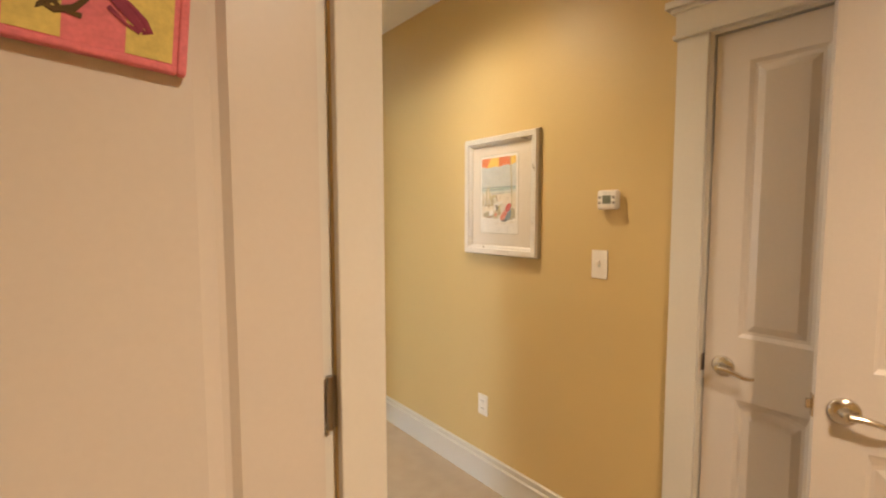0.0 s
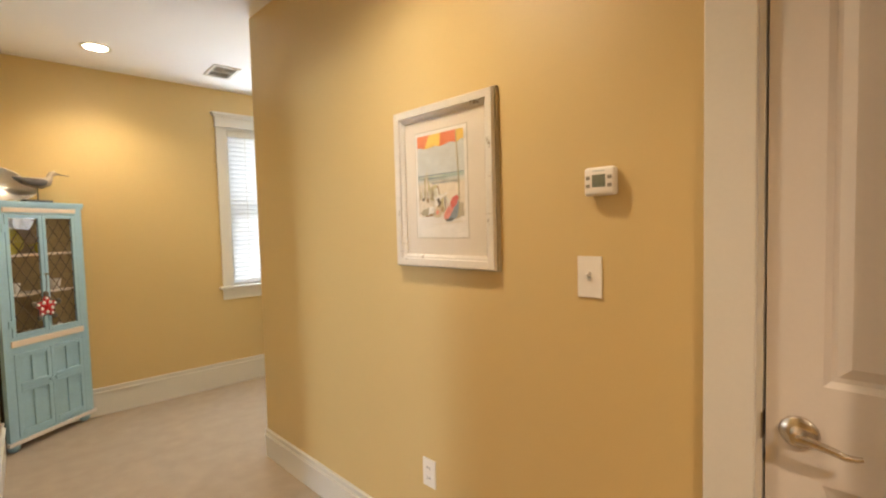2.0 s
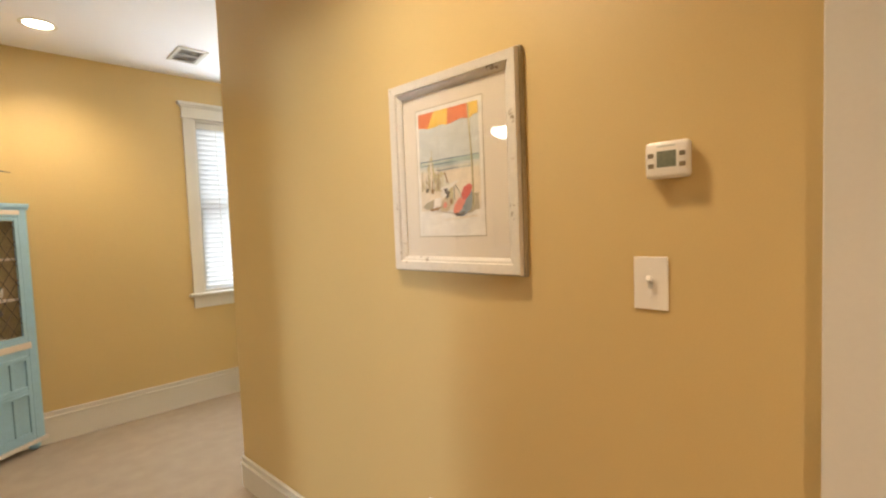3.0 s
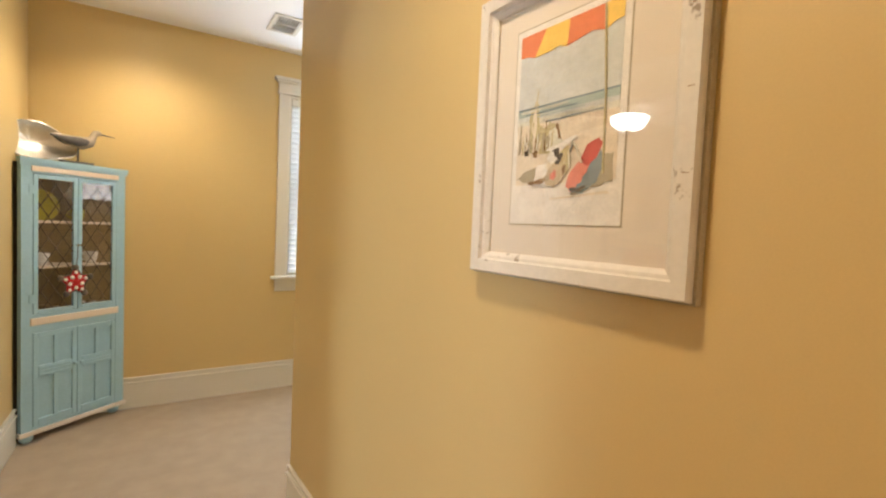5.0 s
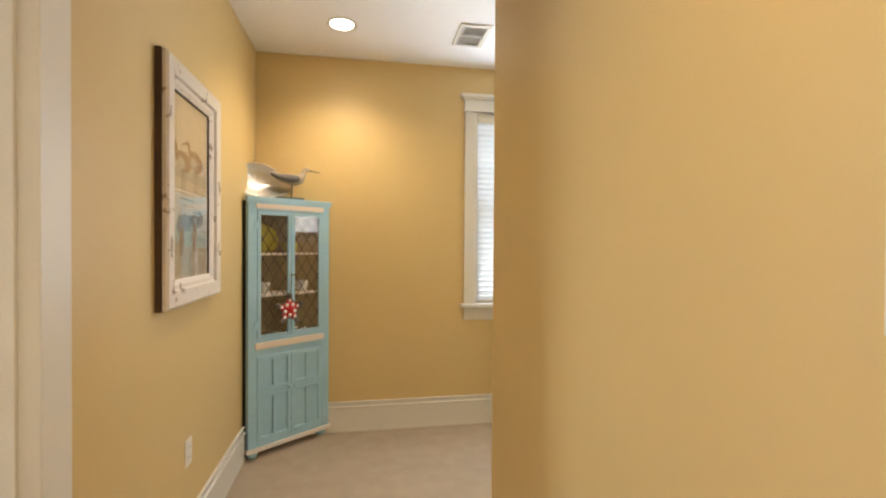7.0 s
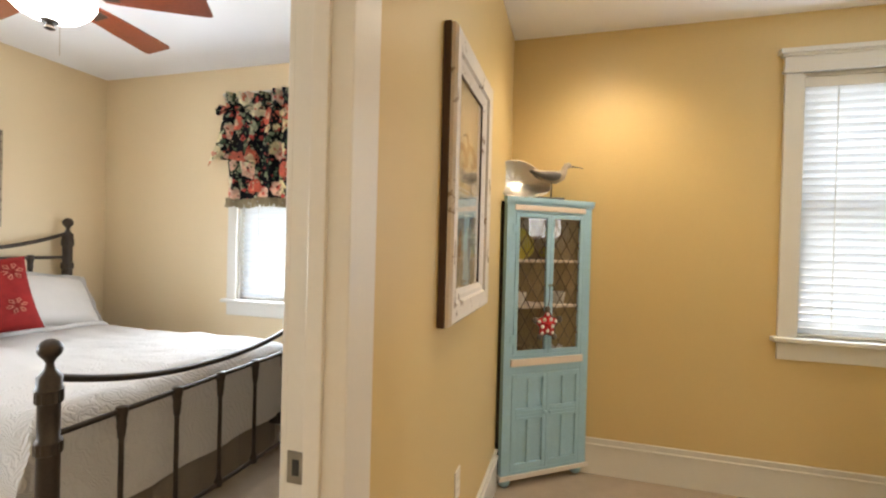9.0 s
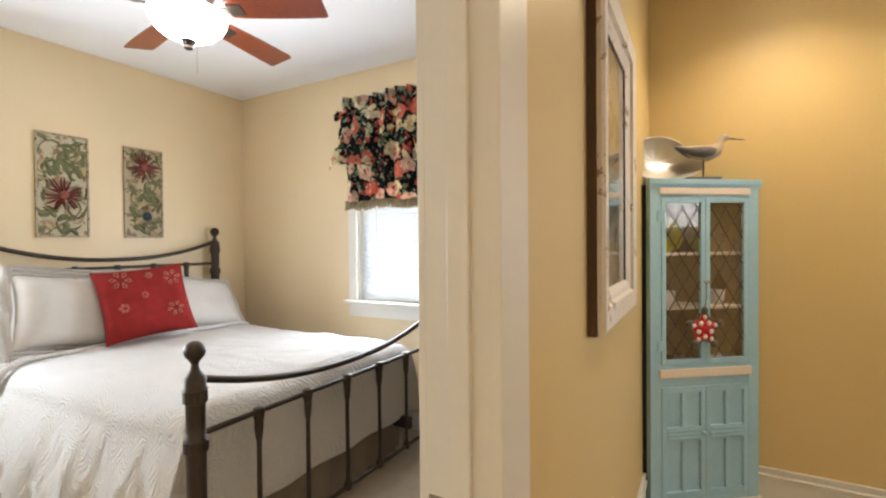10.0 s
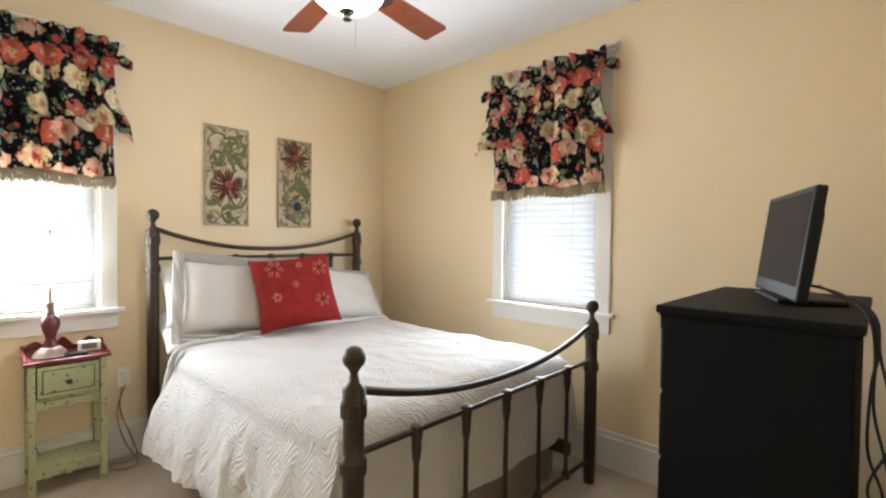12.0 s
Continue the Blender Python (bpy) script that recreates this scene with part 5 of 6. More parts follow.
cf = on_bed("comforter", "white quilted comforter draped over the bed", "comforter")
bm = bmesh.new()
NU, NV = 150, 130
rows = []
for i in range(NV + 1):
    v = 1.985 * i / NV
    row = []
    for k in range(NU + 1):
        u = -1.24 + 2.40 * k / NU
        y, du = roll_over(u, 0.68, 0.10, 0.16)
        x, dv = roll_over(v - 0.55, 0.92, 0.10, 0.02)
        x += 0.97
        drop = max(du, dv) + 0.12 * min(du, dv)
        hang = max(0.0, drop - 0.1)
        z = 0.715 - drop + 0.028 * (1 - min(1, (y / 0.78) ** 2)) * (1 if dv == 0 else max(0, 1 - dv * 8))
        nz = noise.noise((x * 2.2, y * 2.2, 1.3)) * 0.020 + noise.noise((x * 5, y * 7, 4.0)) * 0.012 + 0.007 * (1 - abs(noise.noise((x * 4 + y * 3, y * 9 - x * 4, 8.0)))) ** 3
        z += nz if hang == 0 else 0
        if du > 0.08:
            ph = x * 17 + 2.4 * noise.noise((x * 2.5, 7, 0))
            y += (1 if y > 0 else -1) * (hang * (0.028 * math.sin(ph * 0.9) + 0.017 * math.sin(ph * 1.7 + 1) + 0.10) + 0.022 * math.sin(min(1.0, hang / 0.42) * math.pi) + min(1, hang * 5) * (0.022 * noise.noise((x * 4.5 + z * 1.5, z * 2, 2)) + 0.018 * noise.noise((x * 15 + z * 7, z * 5, 5)) + 0.010 * noise.noise((x * 26 - z * 9, z * 9, 3))))
            z += 0.02 * math.sin(x * 5 + 1) * hang
        if dv > 0.08 and du < 0.3:
            x += hang * 0.03 * math.sin(y * 15)
        x = min(x, 2.068)
        if y < 0 and du > 0.08 and dv < 0.05:
            y -= 0.10 * hang * max(0.0, 1 - abs(x - 0.55) / 0.5)
        row.append(bm.verts.new((x, y + SKEW * x, max(z, 0.03))))
    rows.append(row)
for p, q in zip(rows, rows[1:]):
    for k in range(NU):
        bm.faces.new((p[k], p[k + 1], q[k + 1], q[k]))
bmesh.ops.recalc_face_normals(bm, faces=bm.faces)
bm.normal_update()
under = [[bm.verts.new(v.co - 0.012 * v.normal) for v in row] for row in rows]
for p, q in zip(under, under[1:]):
    for k in range(NU):
        bm.faces.new((p[k], q[k], q[k + 1], p[k + 1]))
for a, b in ((rows[0], under[0]), (rows[-1], under[-1]), ([r[0] for r in rows], [r[0] for r in under]), ([r[-1] for r in rows], [r[-1] for r in under])):
    for k in range(len(a) - 1):
        bm.faces.new((a[k], a[k + 1], b[k + 1], b[k]))
part("quilt", bm, QUILT, cf, smooth=True)
bm = bmesh.new()
pts = []
for k in range(61):
    u = -1.15 + 2.0 * k / 60
    y, du = roll_over(u, 0.68, 0.10, 0.2)
    pts.append((0.43 + 0.012 * math.sin(k * 0.7), y, 0.745 - du + 0.012 * (1 - (y / 0.8) ** 2)))
tube(bm, pts, 0.016, 10)
part("turned_edge", bm, QUILT, cf, smooth=True)


def pillow(name, m, w, h, t, mat, label, flange=0.0, dent=0.0):
    th = thing(name, m, label, "pillow", "pillows on the bed")
    bm = bmesh.new()
    n = 26
    sides = []
    for sgn in (1, -1):
        g = []
        for i in range(n + 1):
            g.append([])
            for k in range(n + 1):
                a, b = -1 + 2 * i / n, -1 + 2 * k / n
                pinch = 1 - 0.07 * (1 - abs(a) ** 2) * abs(b) ** 3 - 0.0
                pinch2 = 1 - 0.07 * (1 - abs(b) ** 2) * abs(a) ** 3
                lift = (max(0, 1 - a ** 4) * max(0, 1 - b ** 4)) ** 0.6
                wob = 1 + 0.16 * noise.noise((a * 1.7 + w * 9, b * 1.7, sgn + t * 30))
                g[-1].append(bm.verts.new((a * w / 2 * pinch2, -sgn * t / 2 * lift * wob * (1 - dent * max(0, 1 - (a * a + (b - 0.6) ** 2) * 2)), h / 2 + b * h / 2 * pinch)))
        sides.append(g)
        for p, q in zip(g, g[1:]):
            for k in range(n):
                bm.faces.new((p[k], p[k + 1], q[k + 1], q[k]))
    bmesh.ops.remove_doubles(bm, verts=bm.verts, dist=0.0008)
    part("cushion", bm, mat, th, smooth=True)
    if flange:
        bm = bmesh.new()
        for a0, a1, b0, b1 in ((-w / 2 - flange, -w / 2 + 0.006, -flange, h + flange), (w / 2 - 0.006, w / 2 + flange, -flange, h + flange), (-w / 2, w / 2, -flange, 0.012), (-w / 2, w / 2, h - 0.012, h + flange)):
            vs = [[bm.verts.new((a0 + (a1 - a0) * i / 6, 0.012 * math.sin(9 * (i / 6 + 1.7 * k / 16)), b0 + (b1 - b0) * k / 16)) for k in range(17)] for i in range(7)]
            for p, q in zip(vs, vs[1:]):
                for k in range(16):
                    bm.faces.new((p[k], p[k + 1], q[k + 1], q[k]))
        thicken(bm, 0.005)
        part("flange", bm, mat, th, smooth=True)
    return th


# local y of a pillow is its back; it leans against the headboard
def at_pillow(x, y, z, lean, roll=0, turn=0):
    return pose(x, y, z, 0, 0, 90 + turn) @ pose(0, 0, 0, -lean, roll, 0)


pillow("sleeping_pillow", at_pillow(-2.93, 3.40, 0.66, 62, 0, 3), 0.70, 0.42, 0.14, WHITECOTTON, "white cotton pillow lying behind a sham")
pillow("sleeping_pillow", at_pillow(-2.98, 3.40, 0.80, 26, 0, 2), 0.68, 0.42, 0.13, WHITECOTTON, "white cotton pillow leaning behind a sham")
pillow("sleeping_pillow", at_pillow(-2.95, 4.20, 0.68, 50), 0.70, 0.42, 0.15, WHITECOTTON, "white cotton pillow lying behind a sham")
pillow("pillow_sham", at_pillow(-2.76, 3.39, 0.76, 22, 6, -4), 0.60, 0.46, 0.18, LINEN, "grey-white linen pillow sham with stitched flange", 0.055)
pillow("pillow_sham", at_pillow(-2.72, 4.24, 0.75, 38, 9, 4), 0.62, 0.44, 0.17, LINEN, "grey-white linen pillow sham leaning on the headboard", 0.03)
red = pillow("throw_pillow", at_pillow(-2.54, 3.735, 0.785, 24, -5, -12), 0.53, 0.49, 0.15, REDCLOTH, "red throw pillow with embroidered pale flowers")
rng = random.Random(3)
for x, z, r in ((0.16, 0.37, 0.055), (-0.13, 0.39, 0.06), (0.14, 0.15, 0.05), (-0.02, 0.27, 0.026), (-0.14, 0.20, 0.032), (0.03, 0.40, 0.022)):
    bm = bmesh.new()
    lift = (max(0, 1 - (x / 0.26) ** 4) * max(0, 1 - ((z - 0.25) / 0.25) ** 4)) ** 0.6
    for k in range(6):
        a = k * math.tau / 6 + x
        tube(bm, [(x + r * 0.35 * math.cos(a), -0.075 * lift - 0.004, z + r * 0.35 * math.sin(a)), (x + r * 0.8 * math.cos(a + 0.25), -0.075 * lift - 0.003, z + r * 0.8 * math.sin(a + 0.25)), (x + r * math.cos(a), -0.075 * lift + 0.001, z + r * math.sin(a)), (x + r * 0.8 * math.cos(a - 0.25), -0.075 * lift - 0.003, z + r * 0.8 * math.sin(a - 0.25)), (x + r * 0.35 * math.cos(a), -0.075 * lift - 0.004, z + r * 0.35 * math.sin(a))], 0.0035, 5)
    part("embroidery", bm, REDTHREAD, red, "pale thread flower")


# ---- bedroom: valances ----
def valance(m, seed):
    t = thing("valance", m, "black floral cotton valance with ruffled tiers and olive fringe", "valance", "valances")
    rng = random.Random(seed)
    bm = bmesh.new()
    tube(bm, [(-0.475, 0.055, 2.515), (0.475, 0.055, 2.515)], 0.010, 10)
    box(bm, -0.47, -0.455, 0.0, 0.06, 2.505, 2.525)
    box(bm, 0.455, 0.47, 0.0, 0.06, 2.505, 2.525)
    part("rod", bm, WHITE, t, "white curtain rod")
    def tier(name, prof, folds, seed2):
        bm = bmesh.new()
        g = []
        nu = 90
        for z, half, out, amp in prof:
            g.append([])
            for k in range(nu + 1):
                s = -1 + 2 * k / nu
                w1 = math.sin(s * folds + seed2) + 0.5 * math.sin(s * folds * 1.73 + seed2 * 2)
                jag = (0.030 * math.sin(s * 6.1 + seed2) + 0.045 * abs(math.sin(s * 3.6 + seed2)) * (1 if amp > 0.018 else 0.2)) * (1 if amp > 0.012 else 0.3)
                ends = 0.06 * abs(s) ** 10 * (1 if amp > 0.02 else 0.0)
                g[-1].append(bm.verts.new((s * half + 0.004 * math.cos(s * folds), out + 1.9 * amp * w1 + 0.016 * noise.noise((s * 6, z * 14, seed2)), z + jag * amp * 20 - ends)))
        for p, q in zip(g, g[1:]):
            for k in range(nu):
                bm.faces.new((p[k], p[k + 1], q[k + 1], q[k]))
        thicken(bm, 0.003)
        return part(name, bm, FLORAL, t, smooth=True)
    tier("lower_tier", [(2.06, 0.405, 0.075, 0.006), (1.98, 0.41, 0.085, 0.008), (1.90, 0.41, 0.085, 0.011), (1.80, 0.415, 0.08, 0.013), (1.705, 0.42, 0.08, 0.014)], 23, seed)
    tier("upper_tier", [(2.405, 0.42, 0.085, 0.006), (2.36, 0.415, 0.10, 0.010), (2.28, 0.42, 0.11, 0.013), (2.18, 0.43, 0.12, 0.014), (2.10, 0.455, 0.13, 0.016), (2.03, 0.49, 0.135, 0.019), (1.985, 0.515, 0.12, 0.024)], 19, seed + 1)
    tier("header_ruffle", [(2.50, 0.435, 0.105, 0.016), (2.47, 0.435, 0.10, 0.013), (2.435, 0.43, 0.09, 0.008), (2.41, 0.425, 0.085, 0.005), (2.385, 0.43, 0.10, 0.010), (2.365, 0.44, 0.115, 0.016)], 27, seed + 2)
    for sx in (-1, 1):
        for dz, rot in ((0.0, 0), (-0.02, 25)):
            bm = bmesh.new()
            tube(bm, [(sx * 0.41, 0.09, 2.40), (sx * 0.455, 0.095, 2.405 + dz), (sx * 0.495, 0.09, 2.385 + dz), (sx * 0.505, 0.09, 2.375 + dz)], [0.008, 0.024, 0.020, 0.004], 10)
            part("bow_loop", bm, FLORAL, t, smooth=True)
    bm = bmesh.new()
    for k in range(300):
        x = -0.423 + 0.846 * k / 299
        y = 0.08 + 0.020 * math.sin(x / 0.423 * 23 + seed) + rng.uniform(-0.004, 0.004)
        top = 1.712 + 0.008 * math.sin(x / 0.435 * 6.1 + seed)
        ln = rng.uniform(0.055, 0.075)
        tube(bm, [(x, y, top), (x + rng.uniform(-0.004, 0.004), y + 0.003, top - ln * 0.5), (x + rng.uniform(-0.008, 0.008), y + 0.002, top - ln)], [0.0042, 0.0034, 0.0042], 4)
    part("fringe", bm, FRINGE, t, "olive tasselled fringe")
    return t


valance(pose(-1.465, NORTH, 0, 0, 0, 180), 1.0)
valance(pose(WESTX, 2.42, 0, 0, 0, -90), 2.7)


# ---- bedroom: carved wall panels ----
def wall_panel(m, w, h, flowers, ground, label, seed):
    t = thing("wall_panel", m, label, "wall art", "carved panels over the bed")
    add("back", [(-w / 2 + 0.008, w / 2 - 0.008, 0.002, 0.010, 0.008, h - 0.008)], ground, t)
    for row in ((-w / 2, -w / 2 + 0.012, 0.001, 0.020, 0, h), (w / 2 - 0.012, w / 2, 0.001, 0.020, 0, h), (-w / 2 + 0.012, w / 2 - 0.012, 0.001, 0.020, 0, 0.012), (-w / 2 + 0.012, w / 2 - 0.012, 0.001, 0.020, h - 0.012, h)):
        add("edge", [row], PANELEDGE, t, 0.002)
    rng = random.Random(seed)
    def leaf(cx, cz, a, ln, wd, mat, name="leaf", bend=0.5, up_by=0.0):
        bm = bmesh.new()
        up, dn = [], []
        for k in range(9):
            s = k / 8
            aa = a + bend * (s - 0.3)
            x, z = cx + ln * s * math.cos(aa), cz + ln * s * math.sin(aa)
            hw = wd * math.sin(math.pi * min(1, 0.08 + s * 0.92)) ** 0.8
            nx, nz = -math.sin(aa), math.cos(aa)
            clamp = lambda q, lim: max(-lim, min(lim, q))
            up.append((clamp(x + nx * hw, w / 2 - 0.014), min(h - 0.014, max(0.014, z + nz * hw))))
            dn.append((clamp(x - nx * hw, w / 2 - 0.014), min(h - 0.014, max(0.014, z - nz * hw))))
        vs = [(bm.verts.new((p[0], 0.010 + up_by, p[1])), bm.verts.new(((p[0] + q[0]) / 2, 0.020 + up_by, (p[1] + q[1]) / 2)), bm.verts.new((q[0], 0.010 + up_by, q[1]))) for p, q in zip(up, dn)]
        for p, q in zip(vs, vs[1:]):
            bm.faces.new((p[0], p[1], q[1], q[0]))
            bm.faces.new((p[1], p[2], q[2], q[1]))
        part(name, bm, mat, t)
    for fx, fz, r, mat, heart in flowers:
        n = 21
        for k in range(n):
            a = k * math.tau / n + 0.2
            leaf(fx + 0.18 * r * math.cos(a), fz + 0.18 * r * math.sin(a), a, r * rng.uniform(0.68, 0.95), r * 0.062, mat if k % 7 else PANELPALE, "petal", rng.uniform(-0.3, 0.4), 0.010)
        bm = bmesh.new()
        bmesh.ops.create_uvsphere(bm, u_segments=14, v_segments=8, radius=r * (0.26 if heart is TILE_RED else 0.42), matrix=Matrix.Translation((fx, 0.024, fz)) @ Matrix.Diagonal((1, 0.5, 1, 1)))
        part("flower_heart", bm, heart, t, smooth=True)
    for k in range(64):
        cx, cz = rng.uniform(-w / 2 + 0.03, w / 2 - 0.03), 0.03 + (h - 0.06) * (k + rng.random()) / 64
        if any((cx - f[0]) ** 2 + (cz - f[1]) ** 2 < (f[2] * 0.8) ** 2 for f in flowers):
            continue
        leaf(cx, cz, rng.uniform(0, math.tau), rng.uniform(0.07, 0.13), rng.uniform(0.010, 0.026), (TILE_GREEN, TILE_GREEN, TILE_GREEN, TILE_TAN)[k % 4], "leaf", rng.uniform(-2.4, 2.4))
    bm = bmesh.new()
    tube(bm, [((w / 2 - 0.05) * math.sin(k * 0.33 + seed), 0.011, 0.02 + (h - 0.04) * k / 30) for k in range(31)], 0.006, 6)
    part("vine", bm, TILE_GREEN, t, smooth=True)
    return t


wall_panel(pose(WESTX, 3.505, 1.44, 0, 0, -90), 0.30, 0.695, ((0.0, 0.285, 0.118, TILE_RED, TILE_RED),), PANELPALE, "carved painted wall panel with one large red flower", 2)
wall_panel(pose(WESTX, 4.02, 1.44, 0, 0, -90), 0.28, 0.685, ((0.0, 0.545, 0.115, TILE_RED, TILE_RED), (-0.015, 0.165, 0.085, PANELPALE, TILE_BLUE)), PANELTAN, "carved painted wall panel with a red and a blue flower", 5)

# ---- bedroom: nightstand and what stands on it ----
NX, NY, NT = -3.085, 2.602, 0.71
ns = thing("nightstand", pose(NX, NY, 0, 0, 0, 0), "narrow distressed sage green nightstand with red top", "nightstand")
hx, hy = 0.105, 0.150
for x in (-hx, hx):
    for y in (-hy, hy):
        add("leg", [(x - 0.016, x + 0.016, y - 0.016, y + 0.016, 0, NT - 0.02)], SAGE, ns, 0.004)
add("case", [(-hx + 0.017, hx - 0.002, -hy + 0.017, hy - 0.017, 0.49, NT - 0.02), (-hx + 0.01, hx - 0.01, -hy - 0.006, -hy + 0.006, 0.49, NT - 0.02), (-hx + 0.01, hx - 0.01, hy - 0.006, hy + 0.006, 0.49, NT - 0.02)], SAGE, ns)
dr = add("drawer", [(hx - 0.0015, hx + 0.016, -hy + 0.022, hy - 0.022, 0.515, NT - 0.035)], SAGE, ns, 0.003)
add("drawer_bead", [(hx + 0.016, hx + 0.020, -hy + 0.022, hy - 0.022, 0.515, 0.522), (hx + 0.016, hx + 0.020, -hy + 0.022, hy - 0.022, NT - 0.042, NT - 0.035), (hx + 0.016, hx + 0.020, -hy + 0.022, -hy + 0.029, 0.522, NT - 0.042), (hx + 0.016, hx + 0.020, hy - 0.029, hy - 0.022, 0.522, NT - 0.042)], SAGE, dr)
bm = bmesh.new()
lathe(bm, [(0.006, 0), (0.006, 0.01), (0.013, 0.014), (0.014, 0.02), (0.005, 0.026)], n=14)
bmesh.ops.rotate(bm, verts=bm.verts, matrix=Matrix.Rotation(radians(90), 3, "Y"))
bmesh.ops.translate(bm, verts=bm.verts, vec=(hx + 0.016, 0, 0.585))
part("knob", bm, BRONZE, dr, smooth=True)
x0, y0, za, zb = hx + 0.0155, hy - 0.040, 0.533, NT - 0.053
add("worn_groove", [(x0, x0 + 0.0022, -y0, y0, za, za + 0.004), (x0, x0 + 0.0022, -y0, y0, zb - 0.004, zb), (x0, x0 + 0.0022, -y0, -y0 + 0.004, za + 0.004, zb - 0.004), (x0, x0 + 0.0022, y0 - 0.004, y0, za + 0.004, zb - 0.004)], DARKWOOD, dr)
add("raised_panel", [(x0, x0 + 0.005, -y0 + 0.005, y0 - 0.005, za + 0.005, zb - 0.005)], SAGE, dr, 0.002)
add("drawer_gap", [(hx - 0.0018, hx + 0.0022, -hy + 0.0165, hy - 0.0165, 0.509, NT - 0.029)], DARKWOOD, ns)


def scallop(x, half, z_top, deep, name):
    bm = bmesh.new()
    pts = [(-half, z_top)] + [(-half + 2 * half * k / 24, z_top - deep * (0.45 + 0.55 * abs(math.cos(1.5 * math.pi * (k / 12 - 1)))) * (1 if 0 < k < 24 else 1.15)) for k in range(25)] + [(half, z_top)]
    lo = [bm.verts.new((x - 0.007, y, z)) for y, z in pts]
    hi = [bm.verts.new((x + 0.007, y, z)) for y, z in pts]
    bm.faces.new(lo)
    bm.faces.new(hi)
    for k in range(len(pts)):
        bm.faces.new((lo[k], lo[(k + 1) % len(pts)], hi[(k + 1) % len(pts)], hi[k]))
    return part(name, bm, SAGE, ns)


scallop(hx + 0.003, hy - 0.016, 0.49, 0.045, "apron")
scallop(hx + 0.003, hy - 0.016, 0.135, 0.05, "lower_apron")
add("shelf", [(-hx - 0.012, hx + 0.012, -hy - 0.010, hy + 0.010, 0.135, 0.152)], SAGE, ns, 0.003)
add("top", [(-hx - 0.02, hx + 0.035, -hy - 0.035, hy + 0.035, NT - 0.02, NT)], REDWOOD, ns, 0.005, "red lacquered top")
bm = bmesh.new()
pts = [(-hy - 0.03, NT)] + [(-hy - 0.03 + 2 * (hy + 0.03) * k / 30, NT + 0.045 + 0.03 * math.cos(3 * math.pi * (k / 15 - 1)) * (0.4 + 0.6 * (1 - abs(k / 15 - 1)))) for k in range(31)] + [(hy + 0.03, NT)]
lo, hi = [bm.verts.new((-hx - 0.018, y, z)) for y, z in pts], [bm.verts.new((-hx - 0.006, y, z)) for y, z in pts]
bm.faces.new(lo)
bm.faces.new(hi)
for k in range(len(pts)):
    bm.faces.new((lo[k], lo[(k + 1) % len(pts)], hi[(k + 1) % len(pts)], hi[k]))
part("gallery", bm, REDWOOD, ns, "red shaped gallery board")
for y in (-hy - 0.03, hy + 0.018):
    bm = bmesh.new()
    pts = [(-hx - 0.006, NT), (hx + 0.02, NT), (hx + 0.018, NT + 0.010), (hx - 0.04, NT + 0.022), (-hx + 0.05, NT + 0.03), (-hx + 0.01, NT + 0.05), (-hx - 0.006, NT + 0.05)]
    lo, hi = [bm.verts.new((x, y, z)) for x, z in pts], [bm.verts.new((x, y + 0.012, z)) for x, z in pts]
    bm.faces.new(lo)
    bm.faces.new(hi)
    for k in range(len(pts)):
        bm.faces.new((lo[k], lo[(k + 1) % len(pts)], hi[(k + 1) % len(pts)], hi[k]))
    part("gallery_side", bm, REDWOOD, ns)

tl = thing("table_lamp", pose(-3.052, 2.535, NT), "dark red turned table lamp with white empire shade", "lamp")
bm = bmesh.new()
lathe(bm, [(0.078, 0), (0.080, 0.010), (0.070, 0.018), (0.066, 0.030), (0.056, 0.036), (0.050, 0.046), (0.036, 0.054)], n=28)
part("foot", bm, LAMPBROWN, tl, "brown stepped foot", smooth=True)
bm = bmesh.new()
lathe(bm, [(0.034, 0.054), (0.030, 0.070), (0.022, 0.095), (0.024, 0.115), (0.038, 0.150), (0.043, 0.180), (0.038, 0.205), (0.026, 0.222), (0.020, 0.230)], n=28)
part("body", bm, LAMPRED, tl, "dark red glazed body", smooth=True)
bm = bmesh.new()
lathe(bm, [(0.022, 0.230), (0.024, 0.238), (0.019, 0.246), (0.019, 0.280), (0.023, 0.290), (0.016, 0.298), (0.011, 0.302), (0.011, 0.345), (0.006, 0.36), (0.0035, 0.37), (0.0035, 0.66), (0.009, 0.668), (0.010, 0.676), (0.005, 0.684)], n=20)
part("neck", bm, LAMPBROWN, tl, "tan banded neck and finial", smooth=True)
bm = bmesh.new()
n = 36
rings = [[bm.verts.new((r * math.cos(k * math.tau / n), r * math.sin(k * math.tau / n), z)) for k in range(n)] for r, z in ((0.168, 0.405), (0.146, 0.48), (0.115, 0.565), (0.085, 0.645))]
for a, b in zip(rings, rings[1:]):
    for k in range(n):
        bm.faces.new((a[k], a[(k + 1) % n], b[(k + 1) % n], b[k]))
thicken(bm, 0.002)
part("shade", bm, SHADE, tl, "white cloth shade", smooth=True)
bm = bmesh.new()
tube(bm, [(0.168 * math.cos(a), 0.168 * math.sin(a), 0.405) for a in [k * math.tau / 36 for k in range(37)]], 0.0042, 6)
tube(bm, [(0.085 * math.cos(a), 0.085 * math.sin(a), 0.645) for a in [k * math.tau / 36 for k in range(37)]], 0.0042, 6)
part("shade_trim", bm, TILE_TAN, tl, "tan binding of the shade")

